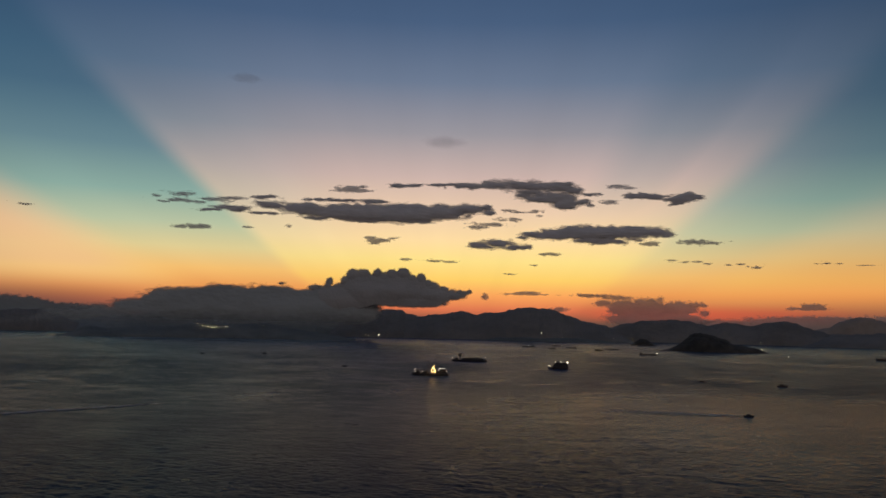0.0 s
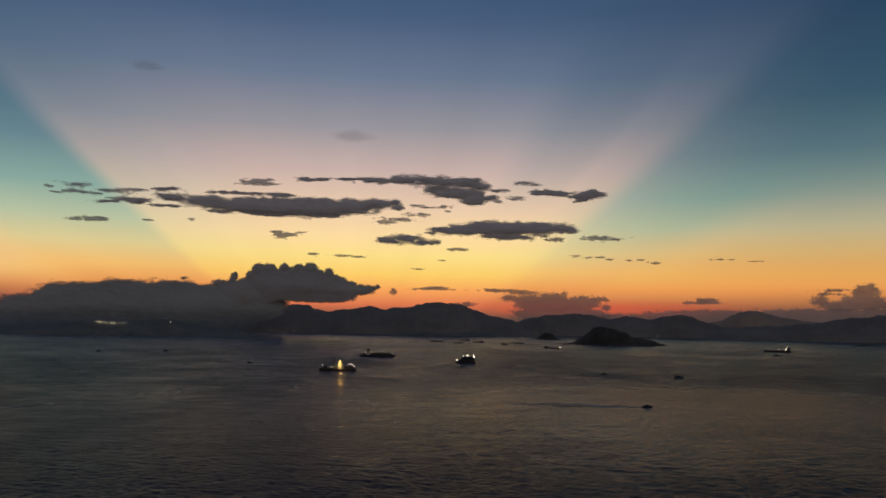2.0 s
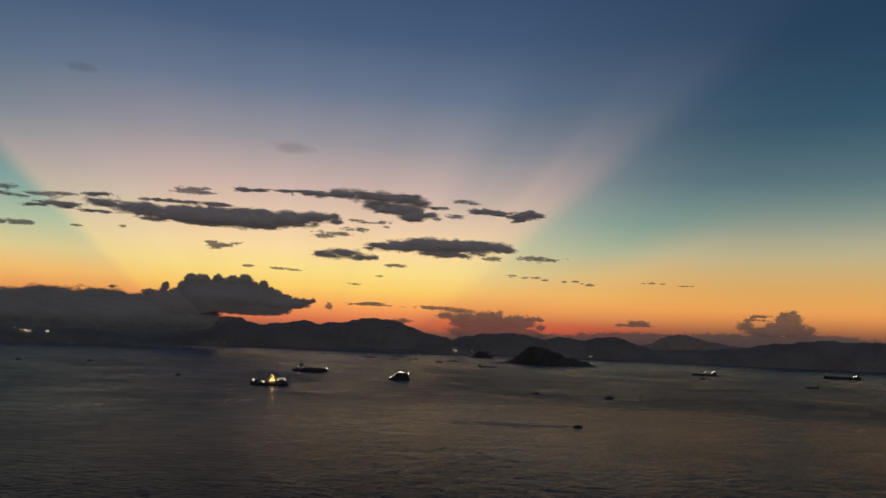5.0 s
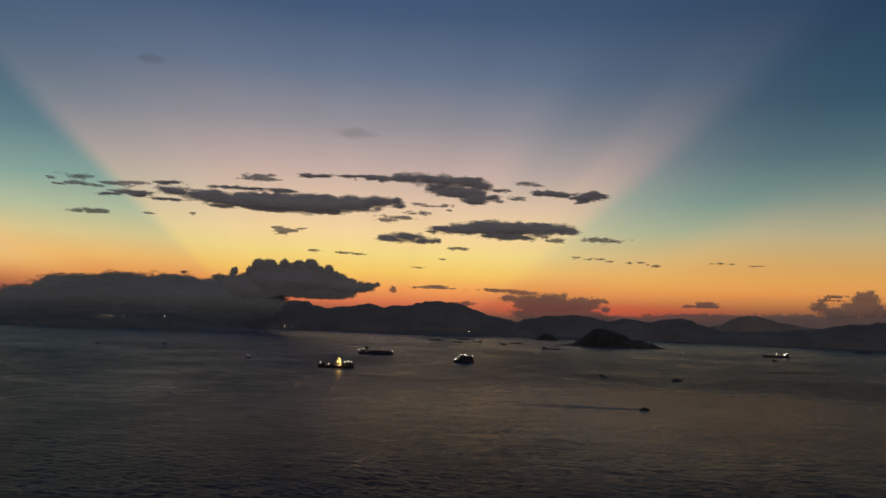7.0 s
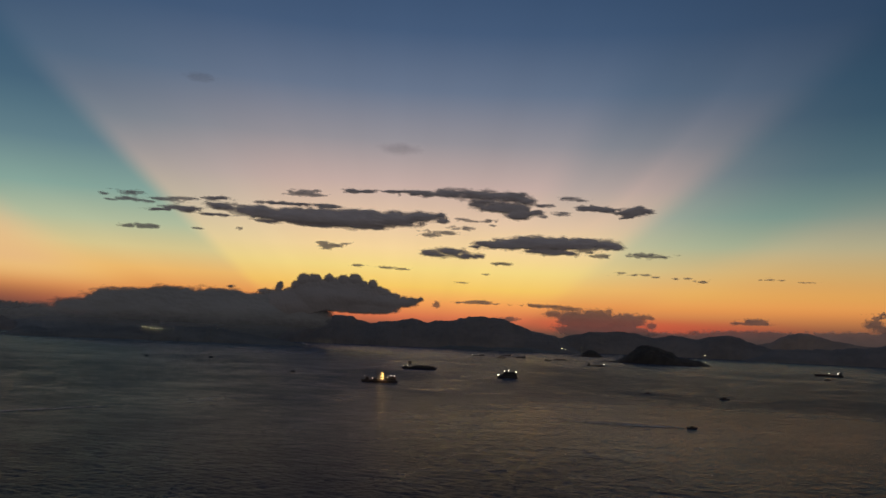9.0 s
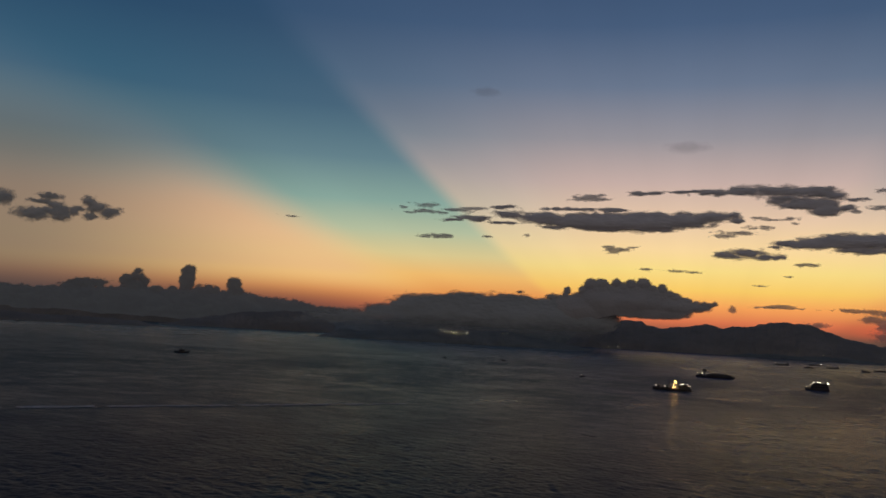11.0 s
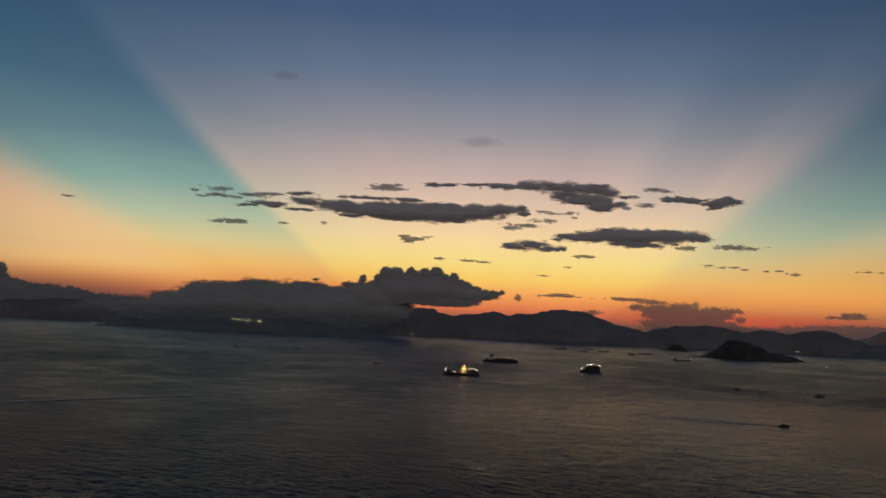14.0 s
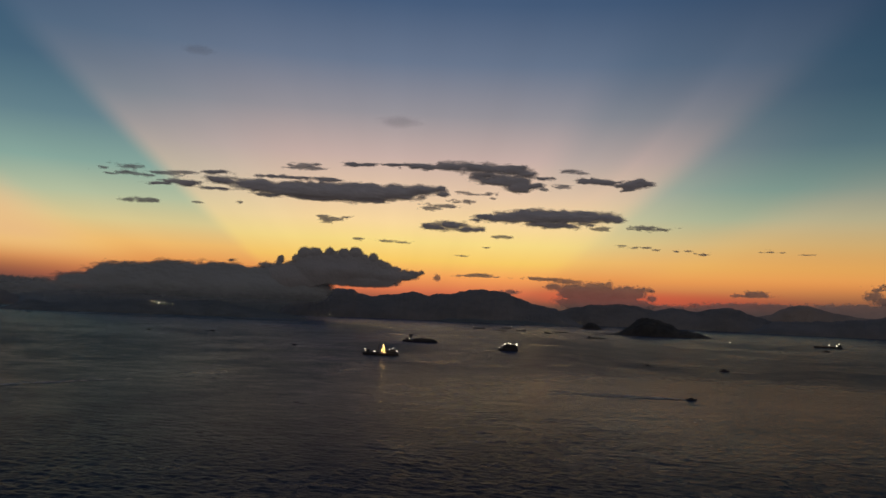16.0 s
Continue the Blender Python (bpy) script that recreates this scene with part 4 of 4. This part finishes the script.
def crane_barge():
    t = thing("crane_barge", "long dark sand barge with a loading crane, anchored on the sea", "barge", ship_pose(-1.90, -2.45, -2))
    part("hull", hull(57, 12, 3.2, 2.0, 0.10, 0.08, 0.9), HULL, t)
    part("bulwark", box(-12, 24.5, -5.9, -5.6, 3.2, 5.4, 0.06), HULL, t)
    part("bulwark", box(-12, 24.5, 5.6, 5.9, 3.2, 5.4, 0.06), HULL, t)
    b = bmesh.new()
    bmesh.ops.create_grid(b, x_segments=40, y_segments=14, size=1.0)
    for v in b.verts:
        x, y = v.co.x, v.co.y
        h = (1 - abs(y) ** 2.2) * (1 - abs(x) ** 6) * 2.6
        v.co = (6 + x * 17.5, y * 5.5, 4.4 + h * (1 + 0.25 * noise.noise(Vector((x * 5, y * 2, 1)))))
    part("sand_load", b, CARGO, t, "heaped wet sand")
    part("deckhouse", box(-24, -18.5, -4, 4, 3.2, 6.4, 0.1), HOUSE, t)
    windows("window", -23.6, -18.9, -4.02, 5.2, 4, 0.8, 0.8, t)
    part("crane_post", bar((-15.5, 0, 3.2), (-15.5, 0, 9.0), 0.9, None, 12), STEEL, t)
    part("crane_cab", box(-18.4, -12.8, -2.2, 2.2, 8.6, 13.4, 0.3), STEEL, t)
    jib = None
    for y in (-0.7, 0.7):
        for z in (0, 1.0):
            jib = bar((-13.2, y, 11.5 + z), (-8.5, y * 0.4, 15.0 + z * 0.3), 0.16, jib)
    part("jib", jib, STEEL, t)
    part("grab", bar((-10.0, 0, 9.5), (-10.0, 0, 11.4), 0.9, None, 8, 0.4), STEEL, t)
    lamp((-27.2, -1, 6.0), 0.55, WHITE, t)
    lamp((-19.2, -4.2, 6.6), 0.5, WHITE, t)
    lamp((26.6, -1, 6.8), 0.6, WHITE, t)
    part("lamp_post", bar((26.6, -1, 3.4), (26.6, -1, 6.6), 0.1), STEEL, t)
    part("lamp_post", bar((-27.2, -1, 3.4), (-27.2, -1, 5.8), 0.1), STEEL, t)
    return t


def ferry():
    t = thing("ferry", "tall dark two-decked vessel with white top lights, lying on the sea", "ship", ship_pose(-8.08, -2.80, 4))
    part("hull", flipped(hull(28.5, 9.0, 3.0, 1.8, 0.25, 0.06, 1.2), True), HULL, t)
    low = part("lower_deck", box(-8.2, 13.4, -4.2, 4.2, 3.0, 6.2, 0.15), HULL, t)
    up = part("upper_deck", box(-6.2, 13.0, -3.9, 3.9, 6.2, 9.2, 0.15), HULL, t)
    windows("window", -7.6, 13.0, -4.22, 4.8, 11, 1.1, 1.1, low)
    windows("window", -5.6, 12.6, -3.92, 7.8, 10, 1.1, 1.0, up)
    part("wheelhouse", box(-3.5, 1.5, -2.6, 2.6, 9.2, 11.2, 0.15), HOUSE, t)
    part("roof", box(-6.6, 13.3, -4.1, 4.1, 9.2, 9.4, 0.04), HULL, t)
    part("funnel", bar((9.5, 0, 9.3), (9.5, 0, 12.0), 0.8, None, 12, 0.65), HULL, t)
    part("mast", bar((-1.0, 0, 11.1), (-1.0, 0, 15.2), 0.12, None, 8, 0.06), STEEL, t)
    part("bow_ramp", box(-13.6, -11.0, -2.6, 2.6, 3.2, 4.0, 0.1), STEEL, t)
    rail(-12.5, -8.4, -3.2, 3.4, t)
    for x, z, r in ((-4.6, 10.2, 0.65), (0.6, 11.4, 0.72), (3.2, 11.0, 0.65), (12.4, 10.2, 0.85), (12.6, 8.7, 0.4), (-12.2, 4.6, 0.7), (-13.2, 4.2, 0.4), (-8.0, 8.0, 0.35)):
        lamp((x, -4.3, z), r, WHITE, t)
    return t


def cargo_barge(az0, az1, el, label, lights, house=0, high=2.2):
    """A low barge between two bearings; house: which end carries the wheelhouse."""
    d = EYE / math.tan(radians(-el))
    length = d * math.radians(abs(az1 - az0))
    t = thing("cargo_barge", label, "barge", ship_pose((az0 + az1) / 2, el, 2), "anchored barges")
    beam = min(length * 0.24, 11)
    part("hull", flipped(hull(length, beam, high, 1.5, 0.14, 0.08, 1.0), house > 0), HULL, t)
    part("hatch", box(-length * 0.28, length * 0.30, -beam * 0.36, beam * 0.36, high - 0.1, high + 1.4, 0.12), CARGO, t)
    x = length * 0.38 * (1 if house > 0 else -1)
    if house:
        part("deckhouse", box(x - length * 0.07, x + length * 0.07, -beam * 0.36, beam * 0.36, high - 0.1, high + 3.4, 0.12), HOUSE, t)
        part("wheelhouse", box(x - length * 0.045, x + length * 0.045, -beam * 0.28, beam * 0.28, high + 3.4, high + 5.4, 0.1), HOUSE, t)
        windows("window", x - length * 0.04, x + length * 0.04, -beam * 0.28 - 0.02, high + 4.6, 3, 0.7, 0.7, t)
    part("mast", bar((-x, 0, high), (-x, 0, high + 6.0), 0.14, None, 8, 0.07), STEEL, t)
    for share, z, r in lights:
        lx = length * share
        part("lamp_post", bar((lx, -beam * 0.3, high - 0.2), (lx, -beam * 0.3, high + z), 0.09), STEEL, t)
        lamp((lx, -beam * 0.3, high + z + r * 0.4), r * 0.75, WHITE, t)
    return t


def cargo_ship(az0, az1, el, label, lights):
    d = EYE / math.tan(radians(-el))
    length = d * math.radians(abs(az1 - az0))
    t = thing("cargo_ship", label, "ship", ship_pose((az0 + az1) / 2, el, -2))
    beam = length * 0.16
    s = length / 60
    part("hull", flipped(hull(length, beam, 3.4 * s, 2.0, 0.14, 0.06, 2.0 * s), True), HULL, t)
    for k in range(4):
        x = length * (-0.36 + 0.15 * k)
        part("hatch", box(x, x + length * 0.13, -beam * 0.34, beam * 0.34, 3.3 * s, 5.0 * s, 0.15), RUST, t)
    house = part("deckhouse", box(length * 0.28, length * 0.44, -beam * 0.42, beam * 0.42, 3.3 * s, 9.0 * s, 0.2), HOUSE, t)
    bridge = part("bridge", box(length * 0.29, length * 0.38, -beam * 0.48, beam * 0.48, 9.0 * s, 11.4 * s, 0.15), HOUSE, t)
    for level in (4.8, 7.0):
        windows("window", length * 0.29, length * 0.43, -beam * 0.42 - 0.02, level * s, 6, 0.8, 0.8, house)
    windows("window", length * 0.295, length * 0.375, -beam * 0.48 - 0.02, 10.4 * s, 4, 0.9, 0.9, bridge)
    part("funnel", bar((length * 0.42, 0, 9.0 * s), (length * 0.42, 0, 12.4 * s), 1.3 * s, None, 12, 1.1 * s), HULL, t)
    part("foremast", bar((-length * 0.42, 0, 4.4 * s), (-length * 0.42, 0, 11.0 * s), 0.2, None, 8, 0.1), STEEL, t)
    part("crane_mast", bar((length * 0.1, 0, 3.4 * s), (length * 0.1, 0, 12.5 * s), 0.35, None, 8, 0.2), STEEL, t)
    for share, z, r in lights:
        lamp((length * share, -beam * 0.5, z * s), r, WHITE, t)
    return t


def motor_boat(az, el, length, label, turn=0, light=0.0):
    t = thing("motor_boat", label, "boat", ship_pose(az, el, turn))
    s = length / 8
    part("hull", hull(length, 2.6 * s, 0.9 * s, 0.4 * s, 0.4, 0.05, 0.9 * s), HULL, t)
    part("cabin", box(-2.0 * s, 1.4 * s, -0.95 * s, 0.95 * s, 0.8 * s, 2.2 * s, 0.15 * s), HULL, t)
    part("cabin_roof", box(-2.3 * s, 1.6 * s, -1.1 * s, 1.1 * s, 2.2 * s, 2.35 * s, 0.05 * s), HOUSE, t)
    windows("window", -1.8 * s, 1.2 * s, -0.96 * s, 1.7 * s, 3, 0.7 * s, 0.5 * s, t)
    part("outboard_motor", box(-4.4 * s, -3.8 * s, -0.4 * s, 0.4 * s, 0.3 * s, 1.5 * s, 0.12 * s), RUBBER, t)
    part("mast", bar((-0.6 * s, 0, 2.3 * s), (-0.6 * s, 0, 4.0 * s), 0.06 * s, None, 6, 0.04 * s), STEEL, t)
    rail(1.6 * s, 3.4 * s, -0.8 * s, 1.1 * s, t, 0.9 * s)
    if light:
        lamp((-0.6 * s, 0, 4.1 * s), light, WHITE, t)
    return t


def wake(name, label, start, heading, length, spread, arms, width, seed, fade=1.0):
    """Broken foam and ripples trailing on the water from start, along heading (degrees from +x)."""
    rng = np.random.default_rng(seed)
    h = radians(heading)
    along, side = np.array((math.cos(h), math.sin(h))), np.array((-math.sin(h), math.cos(h)))
    verts, faces = [], []
    for arm in arms:
        for i in range(int(length * 5)):
            s = rng.uniform() ** 0.8 * length
            keep = 1 - fade * (s / length) ** 1.5
            if rng.uniform() > keep or noise.noise(Vector((s * 0.06, seed + arm * 3, 0))) < -0.25:
                continue
            p = np.array(start[:2]) + along * s + side * (arm * spread * s / length + rng.normal(0, width))
            lx, ly = rng.uniform(0.8, 3.6), rng.uniform(0.4, 1.3)
            k = len(verts)
            for dx, dy, dz in ((-1, 0, 0), (-0.3, -1, 0.06), (0.5, -0.8, 0.08), (1, 0.1, 0), (0.3, 1, 0.05), (-0.5, 0.7, 0.07)):
                q = p + along * dx * lx + side * dy * ly
                verts.append((q[0], q[1], 0.26 + dz))
            faces.append((k, k + 1, k + 2, k + 3, k + 4, k + 5))
    ob = new(name, mesh_of(name, verts, faces, FOAM))
    return tagged(ob, label, "wake", kind="stuff")


work_ship()
crane_barge()
ferry()
cargo_barge(-5.55, -6.42, -1.34, "small dark barge with three white lights, anchored far off", [(-0.44, 3.0, 0.9), (0.02, 2.2, 0.8), (0.40, 3.0, 0.9)], 1)
cargo_barge(-7.28, -7.92, -1.43, "low unlit dark barge anchored far off", [])
cargo_barge(-7.58, -8.34, -1.24, "low dark barge with one white light, anchored far off", [(0.45, 3.2, 0.9)], 1)
cargo_barge(-8.60, -9.32, -1.36, "low dark barge with faint lights, anchored far off", [(-0.1, 2.4, 0.5), (0.42, 2.4, 0.5)], 1)
cargo_barge(-10.58, -11.08, -1.47, "short unlit dark barge anchored far off", [], -1)
cargo_barge(-11.28, -12.18, -1.38, "low unlit dark barge anchored far off", [])
cargo_barge(-13.52, -14.74, -1.68, "long low dark barge with a white end light", [(0.46, 2.6, 0.9)], -1, 1.4)
cargo_ship(-27.95, -29.60, -1.57, "dark cargo ship with bright white lights on its deckhouse", [(0.02, 8.4, 0.9), (0.30, 8.0, 1.5), (0.36, 11.6, 0.7), (-0.4, 8.0, 0.4)])
cargo_ship(-36.00, -38.10, -1.36, "long dark cargo ship with warm lights at its stern", [(0.36, 7.4, 1.6), (0.30, 6.2, 1.2), (-0.42, 8.6, 0.7)])
cargo_barge(-33.30, -34.24, -1.04, "long low unlit barge near the far shore", [])
cargo_barge(-34.94, -35.72, -2.02, "small dark barge with a faint light on the sea", [(0.05, 2.6, 0.45)], 1, 1.4)
motor_boat(-28.68, -1.82, 12.5, "small dark boat beside the cargo ship", 8)
motor_boat(-17.62, -3.36, 7.0, "small dark motor boat speeding over the sea", 172)
motor_boat(-22.54, -3.45, 10.0, "small dark motor boat with a low cabin", 6)
motor_boat(-20.50, -5.46, 6.8, "small dark motor boat trailing a long wake", 10)
motor_boat(6.79, -2.96, 6.5, "tiny dark fishing boat with a white light", 12, 0.32)
motor_boat(12.28, -2.17, 7.5, "tiny dark fishing boat on the open sea", -8)
motor_boat(16.37, -2.21, 6.5, "tiny dark fishing boat on the open sea", 5)
motor_boat(34.20, -2.69, 18.5, "dark low fishing boat on the open sea", 4)
motor_boat(44.16, -1.10, 16.0, "far small boat with a white light", 0, 1.4)

wake("wake", "thin pale foam wake behind a small boat", afloat(-17.95, -3.37), -15, 55, 3.0, (-1, 1), 0.35, 1)
wake("wake", "thin pale foam wake behind a small boat", afloat(-22.95, -3.46), -20, 30, 2.0, (-1, 1), 0.35, 2)
wake("wake", "long forked wake of foam behind a motor boat", afloat(-20.1, -5.46), 168, 95, 15.0, (-1, -0.15, 1), 0.5, 3, 0.9)
wake("wake", "long thin line of foam across the open sea", afloat(47.0, -6.40), 50, 310, 3.0, (0,), 2.2, 4, 1.0)


def buoy(az, el, label):
    t = thing("buoy", label, "buoy", Matrix.Translation(afloat(az, el)))
    part("float", bar((0, 0, -0.8), (0, 0, 1.0), 1.6, None, 16, 1.4), RUST, t)
    frame_bars = None
    for k in range(3):
        a = k * 2.094
        frame_bars = bar((math.cos(a) * 1.1, math.sin(a) * 1.1, 1.0), (math.cos(a) * 0.3, math.sin(a) * 0.3, 4.2), 0.09, frame_bars)
    part("cage", frame_bars, STEEL, t)
    part("light", globe((0, 0, 4.6), 0.6), WHITE, t)
    return t


buoy(-22.93, -1.62, "red navigation buoy with a small light")


# ---- lights on the shores ----
def street_lamp():
    t = thing("street_lamp", "tall street lamp with an amber light on the dark shore", "street lamp", None, "lights along the shores")
    part("post", bar((0, 0, 0), (0, 0, 8.0), 0.14, None, 8, 0.09), STEEL, t)
    part("arm", bar((0, 0, 7.9), (0, -1.6, 8.3), 0.07), STEEL, t)
    part("lamp_head", globe((0, -1.7, 8.1), 0.5), AMBER, t)
    return t


bpy.context.view_layer.update()
GROUND = [o for o in scene.objects if o.type == "MESH" and (o.name.startswith(("island_", "headland_", "hills_", "wooded_island")))]


def on_land(az, el):
    """Where the line of sight meets a hill, or the sea's edge if it meets none."""
    best, eye = None, Vector((0, 0, EYE))
    way = place_at(az, el, 1.0) - eye
    for o in GROUND:
        inv = o.matrix_world.inverted()
        hit, p, _, _ = o.ray_cast(inv @ eye, (inv.to_3x3() @ way).normalized())
        if hit:
            p = o.matrix_world @ p
            if best is None or (p - eye).length < (best - eye).length:
                best = p
    return best


LAMP = street_lamp()
first = True


def row_of_lamps(az0, az1, el0, el1, count, size=1.0):
    global first
    for i in range(count):
        u = i / max(count - 1, 1)
        sag = 0.05 * (1 - (2 * u - 1) ** 2)
        p = on_land(az0 + (az1 - az0) * u, el0 + (el1 - el0) * u - sag - 0.14)
        if p is None:
            continue
        m = Matrix.Translation(p) @ Matrix.Rotation(radians(az0), 4, "Z")
        if first:
            LAMP.matrix_basis = m
            first = False
        else:
            copy_thing(LAMP, m)


row_of_lamps(16.75, 15.50, -0.27, -0.40, 9)
row_of_lamps(14.95, 14.80, -0.39, -0.39, 2)
row_of_lamps(12.40, 12.05, -0.27, -0.27, 2)
row_of_lamps(5.40, 4.95, -0.70, -0.70, 3)
row_of_lamps(4.50, 4.46, -0.69, -0.69, 2)
row_of_lamps(3.95, 3.90, -0.68, -0.68, 1)
row_of_lamps(-11.75, -12.05, -0.56, -0.56, 3)
row_of_lamps(-13.05, -13.15, -0.53, -0.53, 2)
row_of_lamps(-21.20, -21.30, -0.60, -0.60, 2)
row_of_lamps(-21.36, -21.38, -1.12, -1.12, 1)
row_of_lamps(-6.90, -6.96, -0.36, -0.36, 1)
row_of_lamps(-8.35, -8.40, -0.60, -0.60, 1)
